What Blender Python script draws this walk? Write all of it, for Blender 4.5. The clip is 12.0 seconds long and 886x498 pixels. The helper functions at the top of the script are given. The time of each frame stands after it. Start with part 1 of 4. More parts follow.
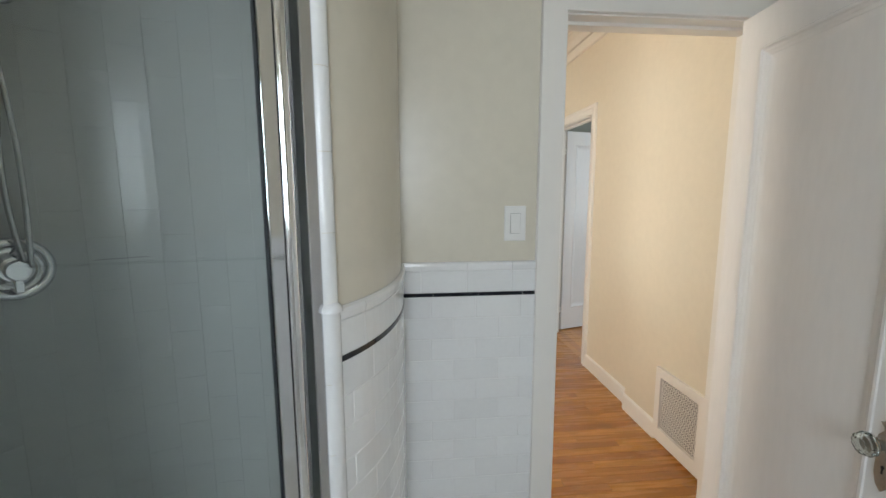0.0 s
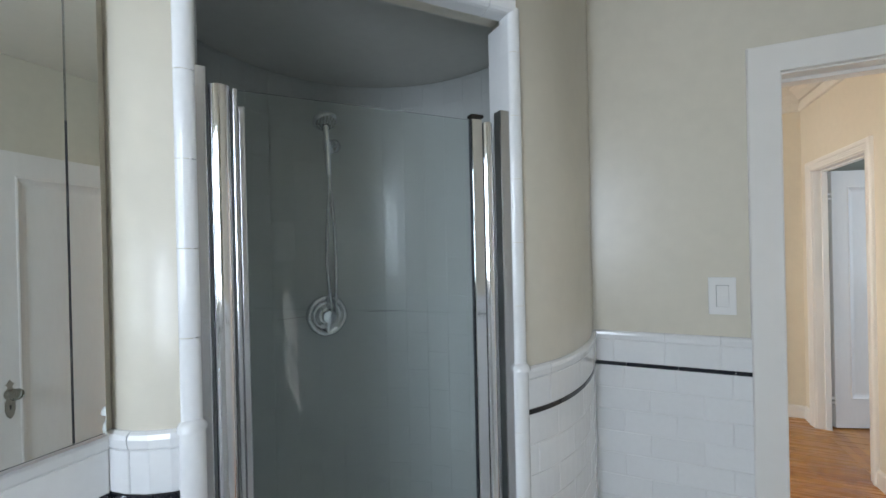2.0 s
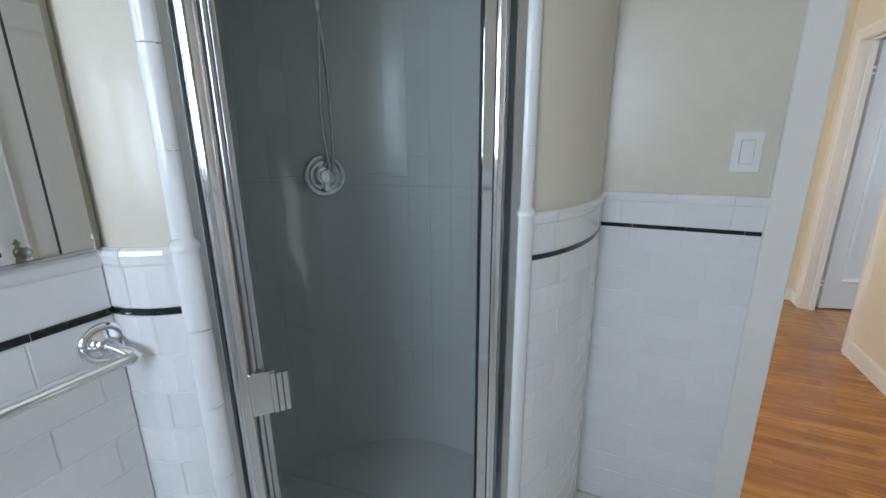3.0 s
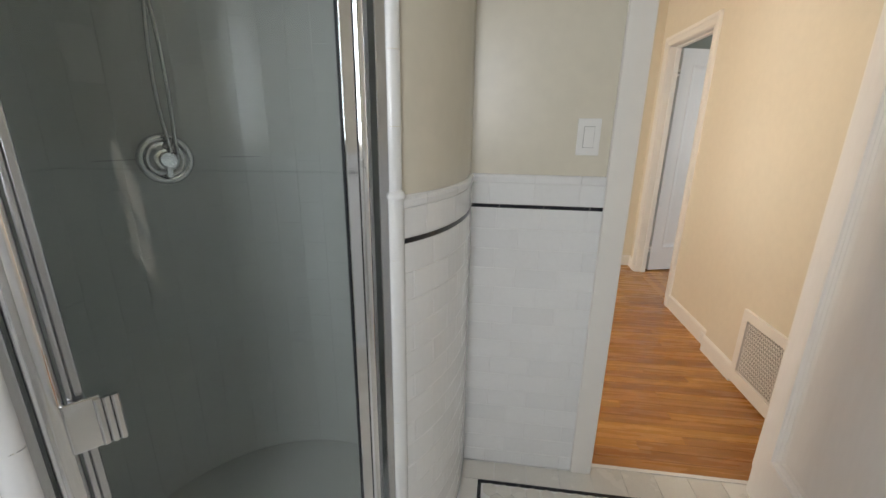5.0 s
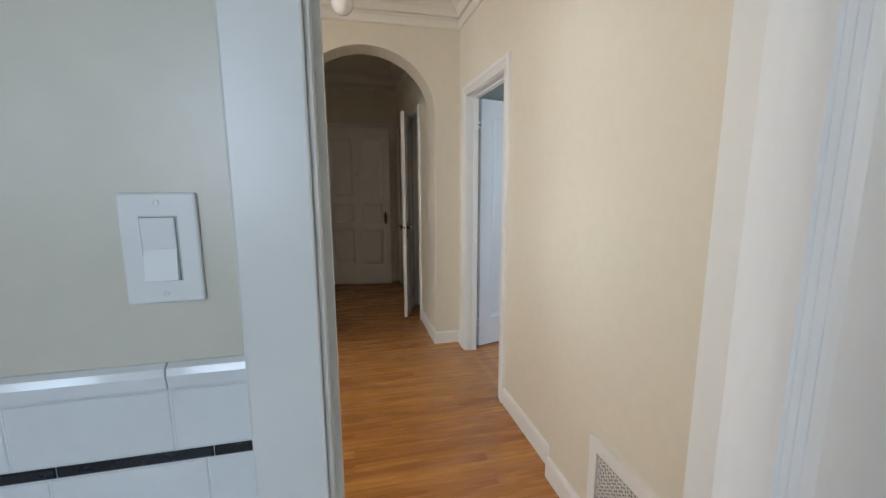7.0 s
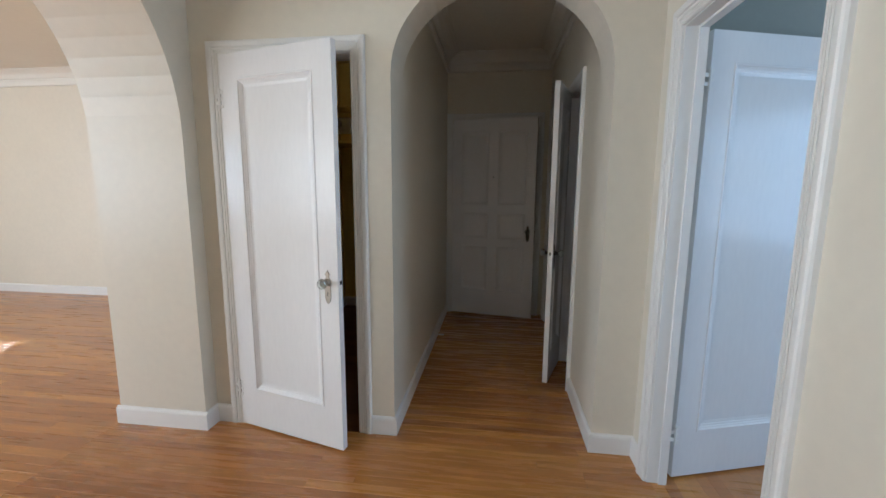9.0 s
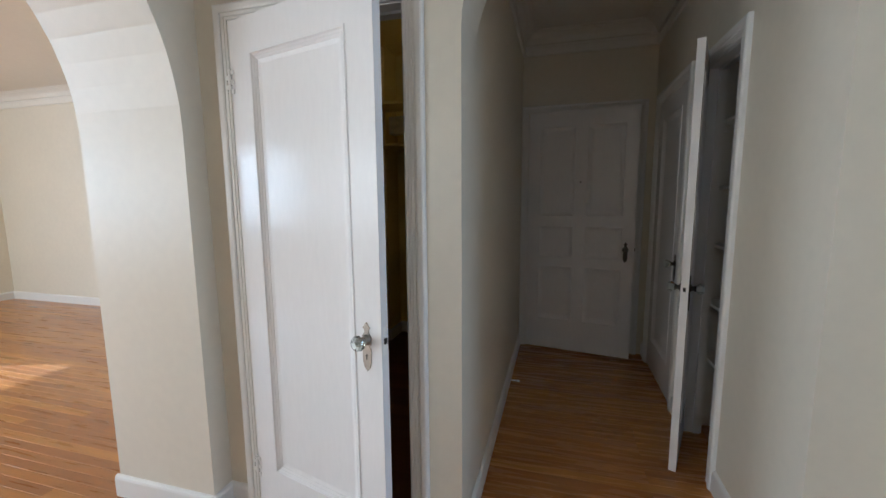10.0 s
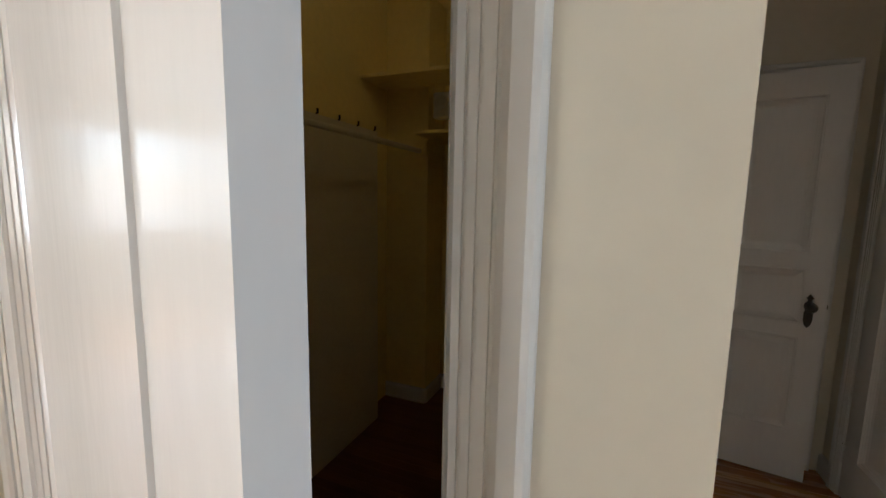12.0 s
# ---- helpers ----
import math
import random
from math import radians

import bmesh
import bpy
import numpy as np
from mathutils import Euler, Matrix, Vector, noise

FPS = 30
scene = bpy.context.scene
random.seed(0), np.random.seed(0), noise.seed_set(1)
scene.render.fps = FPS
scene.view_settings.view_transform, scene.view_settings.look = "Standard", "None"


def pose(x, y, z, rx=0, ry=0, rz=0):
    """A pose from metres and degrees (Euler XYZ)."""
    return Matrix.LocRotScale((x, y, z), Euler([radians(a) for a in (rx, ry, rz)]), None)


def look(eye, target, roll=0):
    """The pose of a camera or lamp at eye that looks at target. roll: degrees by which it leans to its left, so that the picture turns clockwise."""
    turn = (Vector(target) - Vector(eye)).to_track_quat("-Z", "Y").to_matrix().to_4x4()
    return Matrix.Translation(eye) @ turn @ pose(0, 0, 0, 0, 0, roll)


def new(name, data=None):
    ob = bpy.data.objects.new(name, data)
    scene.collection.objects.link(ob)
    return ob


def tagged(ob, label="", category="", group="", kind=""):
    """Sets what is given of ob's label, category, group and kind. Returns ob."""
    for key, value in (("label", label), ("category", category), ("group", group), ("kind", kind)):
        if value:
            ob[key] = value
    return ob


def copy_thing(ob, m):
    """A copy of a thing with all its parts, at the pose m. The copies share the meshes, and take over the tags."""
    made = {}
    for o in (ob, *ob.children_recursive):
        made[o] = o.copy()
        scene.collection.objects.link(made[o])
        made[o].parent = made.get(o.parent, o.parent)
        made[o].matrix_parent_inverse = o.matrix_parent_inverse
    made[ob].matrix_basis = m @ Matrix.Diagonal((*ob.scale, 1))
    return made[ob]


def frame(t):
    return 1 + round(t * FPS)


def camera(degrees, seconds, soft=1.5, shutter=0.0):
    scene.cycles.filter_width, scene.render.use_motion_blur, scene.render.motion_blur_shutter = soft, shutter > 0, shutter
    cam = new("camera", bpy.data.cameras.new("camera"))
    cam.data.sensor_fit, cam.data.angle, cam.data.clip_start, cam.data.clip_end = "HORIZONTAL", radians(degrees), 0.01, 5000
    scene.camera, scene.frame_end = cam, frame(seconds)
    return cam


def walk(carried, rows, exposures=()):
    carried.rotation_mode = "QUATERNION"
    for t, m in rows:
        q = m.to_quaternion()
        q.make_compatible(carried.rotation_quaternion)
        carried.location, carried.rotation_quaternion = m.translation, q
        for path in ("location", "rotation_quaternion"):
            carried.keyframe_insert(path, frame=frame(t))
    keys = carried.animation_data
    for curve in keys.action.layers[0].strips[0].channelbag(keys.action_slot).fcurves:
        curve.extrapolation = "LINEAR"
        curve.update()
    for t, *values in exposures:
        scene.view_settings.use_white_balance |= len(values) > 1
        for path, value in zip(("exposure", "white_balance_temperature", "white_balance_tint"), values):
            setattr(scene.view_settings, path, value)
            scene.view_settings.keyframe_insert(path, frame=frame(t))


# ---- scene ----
cam = camera(94.8, 12.0)
PATH = [
    (0, (0.113, 0.083, 1.436), (0.3, 2.056, 1.166), -0.2),
    (0.2, (0.101, 0.097, 1.423), (0.093, 2.086, 1.219), 0.1),
    (0.5, (0.169, 0.081, 1.424), (-0.208, 2.036, 1.238), -0.5),
    (1, (0.269, 0.014, 1.44), (-0.47, 1.87, 1.343), -0.2),
    (1.5, (0.243, -0.049, 1.488), (-0.569, 1.778, 1.508), -0.8),
    (2, (0.191, -0.092, 1.505), (-0.605, 1.743, 1.5), -1.3),
    (2.5, (0.164, -0.072, 1.442), (-0.639, 1.744, 1.198), -0.9),
    (2.8, (0.172, -0.053, 1.407), (-0.633, 1.729, 0.989), -0.6),
    (3, (0.169, -0.048, 1.374), (-0.618, 1.717, 0.861), -0.4),
    (3.2, (0.165, -0.047, 1.35), (-0.609, 1.696, 0.746), -0.4),
    (4.8, (0.157, -0.053, 1.337), (-0.188, 1.813, 0.707), 0.9),
    (5, (0.193, -0.017, 1.363), (-0.055, 1.883, 0.788), 0.8),
    (5.5, (0.334, 0.147, 1.4), (0.322, 2.094, 0.945), 0.2),
    (5.8, (0.42, 0.276, 1.397), (0.563, 2.232, 1.009), -0.3),
    (6, (0.472, 0.402, 1.401), (0.727, 2.352, 1.038), -0.4),
    (6.5, (0.538, 0.705, 1.405), (0.988, 2.624, 1.071), -0.6),
    (6.7, (0.591, 0.794, 1.405), (1.07, 2.708, 1.077), -0.4),
    (8.3, (0.91, 1.696, 1.395), (0.94, 3.67, 1.074), 1.1),
    (8.5, (0.937, 1.843, 1.386), (0.883, 3.817, 1.071), 0.9),
    (9.2, (0.809, 2.298, 1.386), (0.484, 4.25, 1.098), 0.2),
    (9.5, (0.729, 2.498, 1.394), (0.312, 4.433, 1.109), -0.0),
    (9.8, (0.681, 2.722, 1.395), (0.182, 4.64, 1.127), -0.3),
    (10.5, (0.536, 3.186, 1.422), (-0.063, 5.078, 1.175), -0.6),
    (11, (0.408, 3.496, 1.447), (-0.253, 5.366, 1.197), -0.3),
    (11.5, (0.311, 3.813, 1.442), (-0.411, 5.661, 1.195), 0.4),
    (12, (0.241, 3.939, 1.45), (-0.509, 5.777, 1.202), 1.1),
]
EXPOSURES = [(0.0, 0.12, 6600, 10), (1.0, 0.2, 6150, 10), (1.5, 0.15, 6200, 11), (3.2, 0.05, 6000, 11), (5.0, 0.05, 7100, 14), (5.5, 0.05, 5950, 11), (6.0, 0.0, 5950, 10), (6.7, -0.05, 5800, 9), (8.3, -0.05, 5350, 8), (9.5, -0.1, 5000, 7),
             (10.5, 0.0, 5000, 7), (11.5, 0.15, 4700, 6), (12.0, 0.15, 5500, 8)]
walk(cam, [(t, look(eye, target, roll)) for t, eye, target, roll in PATH], EXPOSURES)

# ---- world, sun and window light ----
world = bpy.data.worlds.new("world")
scene.world = world
world.use_nodes = True
sky = world.node_tree.nodes.new("ShaderNodeTexSky")
sky.sky_type, sky.sun_disc = "NISHITA", False
sky.sun_elevation, sky.sun_rotation = radians(29), radians(-105)
world.node_tree.links.new(sky.outputs[0], world.node_tree.nodes["Background"].inputs[0])
world.node_tree.nodes["Background"].inputs[1].default_value = 0.12
sun = new("sun", bpy.data.lights.new("sun", "SUN"))
sun.data.energy, sun.data.angle, sun.data.color = 5.0, radians(0.6), (1.0, 0.93, 0.83)
sun.matrix_world = look((-9, 3, 5), (-9 + 0.865, 3 + 0.26, 5 - 0.55))


def window_light(name, place, target, w, h, watts, colour):
    lamp = new(name, bpy.data.lights.new(name, "AREA"))
    lamp.data.shape, lamp.data.size, lamp.data.size_y = "RECTANGLE", w, h
    lamp.data.energy, lamp.data.color = watts, colour
    lamp.matrix_world = look(place, target)


window_light("bath_window_light", (-0.08, -1.30, 1.70), (-0.08, 0, 1.70), 0.74, 1.0, 28, (0.80, 0.89, 1.0))
window_light("bedroom_window_light", (4.62, 3.1, 1.5), (3.0, 3.1, 1.5), 1.5, 1.3, 50, (0.68, 0.84, 1.0))
window_light("living_window_light", (-6.86, 3.6, 1.6), (-5, 3.6, 1.6), 1.2, 1.4, 10, (0.66, 0.83, 1.0))
# extra light from an added west window, clear of the door's reflection
window_light("living_side_fill", (-6.86, 1.75, 1.6), (-5, 2.1, 1.6), 1.5, 1.4, 105, (0.88, 0.97, 1.0))
# fill for the hall's east wall, through a window added out of view
window_light("hall_fill_light", (-0.93, 2.3, 1.6), (1.6, 2.3, 1.5), 0.68, 1.2, 32, (1.0, 0.95, 0.86))
# warm fill from an added south window, never in view
window_light("living_south_fill", (-4.9, 0.46, 1.6), (-4.9, 3, 1.6), 2.2, 1.4, 115, (1.0, 0.94, 0.82))


# ---- materials ----
def material(name, colour, rough=0.5, metal=0.0, vary=0.06, scale=3.0, bump=0.0, bump_scale=60.0, coat=0.0, pieces=0.0, island=False, stretch=(1, 1, 1)):
    m = bpy.data.materials.new(name)
    m.use_nodes = True
    n, l = m.node_tree.nodes, m.node_tree.links
    b = n["Principled BSDF"]
    b.inputs["Roughness"].default_value, b.inputs["Metallic"].default_value = rough, metal
    b.inputs["Coat Weight"].default_value = coat
    b.inputs["Coat Roughness"].default_value = 0.12
    co = n.new("ShaderNodeTexCoord")
    mp = n.new("ShaderNodeMapping")
    mp.inputs["Scale"].default_value = stretch
    l.new(co.outputs["Object"], mp.inputs["Vector"])
    if pieces and not island:
        who, shift = n.new("ShaderNodeObjectInfo"), n.new("ShaderNodeVectorMath")
        shift.operation = "MULTIPLY"
        shift.inputs[1].default_value = (31.0, 47.0, 17.0)
        l.new(who.outputs["Random"], shift.inputs[0])
        l.new(shift.outputs[0], mp.inputs["Location"])
    big, fine = n.new("ShaderNodeTexNoise"), n.new("ShaderNodeTexNoise")
    big.inputs["Scale"].default_value, fine.inputs["Scale"].default_value = scale, scale * 14
    big.inputs["Detail"].default_value, fine.inputs["Detail"].default_value = 3, 4
    l.new(mp.outputs[0], big.inputs["Vector"])
    l.new(mp.outputs[0], fine.inputs["Vector"])
    mix = n.new("ShaderNodeMath")
    mix.operation = "ADD"
    l.new(big.outputs["Fac"], mix.inputs[0])
    l.new(fine.outputs["Fac"], mix.inputs[1])
    val = n.new("ShaderNodeMapRange")
    val.inputs[1].default_value, val.inputs[2].default_value = 0.6, 1.4
    val.inputs[3].default_value, val.inputs[4].default_value = 1 - vary, 1 + vary
    l.new(mix.outputs[0], val.inputs[0])
    hsv = n.new("ShaderNodeHueSaturation")
    hsv.inputs["Color"].default_value = (*colour, 1)
    last = val.outputs[0]
    if pieces:
        if island:
            src = n.new("ShaderNodeNewGeometry").outputs["Random Per Island"]
        else:
            src = n.new("ShaderNodeObjectInfo").outputs["Random"]
        pr = n.new("ShaderNodeMapRange")
        pr.inputs[3].default_value, pr.inputs[4].default_value = 1 - pieces, 1 + pieces
        l.new(src, pr.inputs[0])
        mul = n.new("ShaderNodeMath")
        mul.operation = "MULTIPLY"
        l.new(last, mul.inputs[0])
        l.new(pr.outputs[0], mul.inputs[1])
        last = mul.outputs[0]
        hu = n.new("ShaderNodeMapRange")
        hu.inputs[3].default_value, hu.inputs[4].default_value = 0.5 - pieces * 0.03, 0.5 + pieces * 0.03
        l.new(src, hu.inputs[0])
        l.new(hu.outputs[0], hsv.inputs["Hue"])
    l.new(last, hsv.inputs["Value"])
    l.new(hsv.outputs[0], b.inputs["Base Color"])
    rr = n.new("ShaderNodeMapRange")
    rr.inputs[3].default_value, rr.inputs[4].default_value = max(0.02, rough - 0.06), rough + 0.08
    l.new(big.outputs["Fac"], rr.inputs[0])
    l.new(rr.outputs[0], b.inputs["Roughness"])
    if bump:
        bn, bu = n.new("ShaderNodeTexNoise"), n.new("ShaderNodeBump")
        bn.inputs["Scale"].default_value, bn.inputs["Detail"].default_value = bump_scale, 3
        bu.inputs["Strength"].default_value, bu.inputs["Distance"].default_value = bump, 0.004
        l.new(mp.outputs[0], bn.inputs["Vector"])
        l.new(bn.outputs["Fac"], bu.inputs["Height"])
        l.new(bu.outputs[0], b.inputs["Normal"])
    return m


CREAM = material("cream_wall_paint", (0.73, 0.67, 0.55), 0.40, vary=0.035, scale=1.6, bump=0.10, bump_scale=28)
SAGE = material("bedroom_wall_paint", (0.34, 0.35, 0.31), 0.5, vary=0.04, scale=1.6, bump=0.1)
BATH = material("bath_wall_paint", (0.66, 0.62, 0.52), 0.30, vary=0.04, scale=1.8, bump=0.12, bump_scale=16)
YELLOW = material("closet_wall_paint", (0.84, 0.68, 0.28), 0.55, vary=0.06, scale=2, bump=0.1)
WHITE = material("white_gloss_paint", (0.80, 0.78, 0.76), 0.18, vary=0.03, scale=4, bump=0.10, bump_scale=38, stretch=(1, 1, 0.25))
WHITE.node_tree.nodes["Principled BSDF"].inputs["Specular IOR Level"].default_value = 0.15
TRIM = material("white_trim_paint", (0.80, 0.78, 0.74), 0.30, vary=0.02, scale=1.3)
CEIL = material("ceiling_paint", (0.78, 0.74, 0.66), 0.7, vary=0.03, scale=2, bump=0.08)
TILE = material("white_glazed_tile", (0.78, 0.79, 0.79), 0.09, vary=0.025, scale=5, bump=0.05, bump_scale=24, pieces=0.025)
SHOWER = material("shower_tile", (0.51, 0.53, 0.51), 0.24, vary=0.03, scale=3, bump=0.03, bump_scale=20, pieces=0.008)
BLACK = material("black_glazed_tile", (0.012, 0.014, 0.018), 0.10, vary=0.2, scale=8, pieces=0.1)
GROUT = material("grout", (0.77, 0.77, 0.76), 0.75, vary=0.10, scale=12, bump=0.15)
HEX = material("floor_hex_tile", (0.72, 0.70, 0.65), 0.25, vary=0.05, scale=9, pieces=0.05)
CHROME = material("chrome", (0.80, 0.81, 0.83), 0.07, 1.0, vary=0.03, scale=9)
STEEL = material("brushed_aluminium", (0.62, 0.63, 0.65), 0.22, 1.0, vary=0.06, scale=7, stretch=(1, 1, 0.1))
BRASS = material("aged_nickel", (0.36, 0.33, 0.28), 0.32, 1.0, vary=0.25, scale=20, bump=0.1)
DARKMETAL = material("dark_bronze", (0.06, 0.055, 0.05), 0.35, 1.0, vary=0.2, scale=20)
OAK = material("oak_strip", (0.43, 0.182, 0.043), 0.26, vary=0.26, scale=2.2, bump=0.03, bump_scale=40, coat=0.35, pieces=0.21, stretch=(1.2, 16, 16))
OAKFAR = material("oak_strip_field", (0.43, 0.182, 0.043), 0.28, vary=0.26, scale=2.2, bump=0.03, bump_scale=40, coat=0.35, pieces=0.21, island=True, stretch=(1.2, 16, 16))
# closet strips: oak grain in a much darker colour than OAKFAR
FLOORDARK = material("oak_strip_darker_colour", (0.13, 0.045, 0.018), 0.35, vary=0.2, scale=2.2, pieces=0.2, island=True, stretch=(1.2, 16, 16))
SUBFLOOR = material("subfloor", (0.06, 0.03, 0.015), 0.8, vary=0.2)
RUBBER = material("white_plastic", (0.78, 0.78, 0.76), 0.35, vary=0.02)
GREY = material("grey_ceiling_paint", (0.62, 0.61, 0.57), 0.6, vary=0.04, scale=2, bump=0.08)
# near-black colour for unlit space behind openings and in small holes
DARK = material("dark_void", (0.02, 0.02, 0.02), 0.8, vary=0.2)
SEAM = material("mirror_seam", (0.03, 0.035, 0.04), 0.4, vary=0.2)
BOARD = material("painted_board", (0.72, 0.64, 0.48), 0.45, vary=0.06, scale=3, bump=0.08)


def glassy(name, colour, rough=0.0, ior=1.45):
    m = bpy.data.materials.new(name)
    m.use_nodes = True
    n, l = m.node_tree.nodes, m.node_tree.links
    g = n.new("ShaderNodeBsdfGlass")
    g.inputs["Color"].default_value, g.inputs["Roughness"].default_value, g.inputs["IOR"].default_value = (*colour, 1), rough, ior
    l.new(g.outputs[0], n["Material Output"].inputs["Surface"])
    return m


GLASS = glassy("shower_glass", (0.93, 0.955, 0.95))
# grey for the shade round the switch rocker and for tile joints
SHADOWGAP = material("gap_shade_and_joint_grey", (0.30, 0.30, 0.29), 0.5, vary=0.05)
CRYSTAL = glassy("crystal", (0.93, 0.96, 0.95), 0.02, 1.52)
MIRROR = material("mirror_silver", (0.86, 0.90, 0.88), 0.0, 1.0, vary=0.01)
MIRROR.node_tree.links.remove(MIRROR.node_tree.nodes["Principled BSDF"].inputs["Roughness"].links[0])
MIRROR.node_tree.nodes["Principled BSDF"].inputs["Roughness"].default_value = 0.01


# glow of the added closet bulb, which serves as fill light
BULB = material("fill_bulb_glow", (1.0, 0.82, 0.50), 0.5, vary=0.0)
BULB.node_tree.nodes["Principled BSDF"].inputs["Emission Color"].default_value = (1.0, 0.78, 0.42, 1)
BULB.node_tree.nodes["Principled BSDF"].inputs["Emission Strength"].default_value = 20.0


OPAL = material("opal_glass", (0.88, 0.87, 0.84), 0.12, vary=0.01)


# ---- mesh helpers ----
def finish(name, bm, mat, parent=None, label="", smooth=False):
    me = bpy.data.meshes.new(name)
    bmesh.ops.recalc_face_normals(bm, faces=bm.faces)
    bm.to_mesh(me)
    bm.free()
    me.materials.append(mat)
    if smooth:
        me.polygons.foreach_set("use_smooth", [True] * len(me.polygons))
    ob = new(name, me)
    if parent:
        ob.parent = parent
    if label:
        ob["label"] = label
    return ob


def part(name, bm, mat, parent, label="", smooth=False):
    return finish(name, bm, mat, parent, label, smooth)


def structure(ob, label, category):
    return tagged(ob, label, category, kind="structure")


def empty(name, m, label, category, group="", kind=""):
    ob = new(name)
    ob.matrix_world = m
    return tagged(ob, label, category, group, kind)


def add_box(bm, x0, x1, y0, y1, z0, z1, bevel=0.0, m=None):
    vs = [bm.verts.new((x, y, z)) for z in (z0, z1) for y in (y0, y1) for x in (x0, x1)]
    fs = [bm.faces.new([vs[i] for i in f]) for f in ((0, 1, 3, 2), (4, 6, 7, 5), (0, 4, 5, 1), (2, 3, 7, 6), (0, 2, 6, 4), (1, 5, 7, 3))]
    if bevel:
        es = list({e for f in fs for e in f.edges})
        out = bmesh.ops.bevel(bm, geom=es, offset=bevel, segments=2, affect="EDGES", profile=0.5)
        vs = list({v for f in out["faces"] for v in f.verts} | {v for v in vs if v.is_valid})
    if m:
        bmesh.ops.transform(bm, matrix=m, verts=vs)
    return vs


def boxes(*rows, bevel=0.0):
    bm = bmesh.new()
    for r in rows:
        add_box(bm, *r, bevel=bevel)
    return bm


def prism(bm, outline, put, d0, d1):
    """Extrudes a closed outline of (u, v) from depth d0 to d1; put(u, v, d) gives the place."""
    a = [bm.verts.new(put(u, v, d0)) for u, v in outline]
    b = [bm.verts.new(put(u, v, d1)) for u, v in outline]
    bm.faces.new(a)
    bm.faces.new(b[::-1])
    k = len(a)
    for i in range(k):
        bm.faces.new((a[i], b[i], b[(i + 1) % k], a[(i + 1) % k]))


def loft(bm, rings, closed_ring=False, closed_path=False):
    vs = [[bm.verts.new(p) for p in r] for r in rings]
    n, k = len(vs), len(vs[0])
    for i in range(n if closed_path else n - 1):
        for j in range(k if closed_ring else k - 1):
            a, b = vs[i], vs[(i + 1) % n]
            bm.faces.new((a[j], b[j], b[(j + 1) % k], a[(j + 1) % k]))
    return vs


def lathe(bm, profile, m, seg=24):
    """Turns (radius, height) rows about the local z axis."""
    rings = [[m @ Vector((r * math.cos(2 * math.pi * i / seg), r * math.sin(2 * math.pi * i / seg), h)) for i in range(seg)] for r, h in profile]
    vs = loft(bm, rings, closed_ring=True)
    bm.faces.new([bm.verts.new(v.co) for v in vs[0][::-1]])
    bm.faces.new([bm.verts.new(v.co) for v in vs[-1]])


def tube(bm, pts, r, seg=10):
    rings = []
    for i, p in enumerate(pts):
        d = (Vector(pts[min(i + 1, len(pts) - 1)]) - Vector(pts[max(i - 1, 0)])).normalized()
        a = d.orthogonal().normalized() if abs(d.x) < 0.9 else d.cross(Vector((0, 1, 0))).normalized()
        if rings:
            a = (keep - keep.dot(d) * d).normalized()
        keep = a
        b = d.cross(a)
        rings.append([Vector(p) + r * (math.cos(2 * math.pi * k / seg) * a + math.sin(2 * math.pi * k / seg) * b) for k in range(seg)])
    vs = loft(bm, rings, closed_ring=True)
    bm.faces.new([bm.verts.new(v.co) for v in vs[0][::-1]])
    bm.faces.new([bm.verts.new(v.co) for v in vs[-1]])


def on_y(y, sign=-1):
    """Wall face at y: u runs along x, depth goes out of the wall on the side of sign."""
    return lambda u, v, d: (u, y + sign * d, v)


def on_x(x, sign=-1):
    return lambda u, v, d: (x + sign * d, u, v)


CASING_PROFILE = [(0.0, 0.0), (0.0, 0.010), (0.005, 0.014), (0.012, 0.014), (0.0125, 0.0112), (0.0155, 0.0112), (0.016, 0.015), (0.024, 0.016),
                  (0.0245, 0.0132), (0.0275, 0.0132), (0.028, 0.017), (0.038, 0.018), (0.0385, 0.0145), (0.042, 0.0145), (0.043, 0.020), (0.050, 0.023),
                  (0.066, 0.024), (0.072, 0.021), (0.075, 0.014), (0.075, 0.0)]


FLAT_PROFILE = [(0.0, 0.0), (0.0, 0.013), (0.002, 0.015), (0.078, 0.016), (0.081, 0.013), (0.081, 0.0)]


def casing(name, put, u0, u1, ztop, label, wide=1.0, profile=CASING_PROFILE):
    bm = bmesh.new()
    pr = [(a * wide, b) for a, b in profile]
    loft(bm, [[put(u0 - a, 0, b) for a, b in pr], [put(u0 - a, ztop + a, b) for a, b in pr],
              [put(u1 + a, ztop + a, b) for a, b in pr], [put(u1 + a, 0, b) for a, b in pr]])
    return structure(finish(name, bm, TRIM), label, "door casing")


def lining(name, put, u0, u1, ztop, depth, label):
    """Boards that line an opening, with a stop bead."""
    bm = bmesh.new()
    t, e = 0.006, 0.0005
    for a, b, z0, z1 in ((u0 + e, u0 + t, 0, ztop - e), (u1 - t, u1 - e, 0, ztop - e), (u0 + t, u1 - t, ztop - t, ztop - e)):
        prism(bm, [(a, z0), (b, z0), (b, z1), (a, z1)], put, -0.0005, -depth + 0.0005)
    for a, b, z0, z1 in ((u0 + t, u0 + t + 0.010, 0, ztop - t), (u1 - t - 0.010, u1 - t, 0, ztop - t), (u0 + t + 0.010, u1 - t - 0.010, ztop - t - 0.010, ztop - t)):
        prism(bm, [(a, z0), (b, z0), (b, z1), (a, z1)], put, -0.052, -0.088)
    return structure(finish(name, bm, TRIM), label, "door lining")


BASE_PROFILE = [(0.0, 0.0), (0.016, 0.0), (0.016, 0.088), (0.013, 0.098), (0.006, 0.104), (0.0, 0.106)]


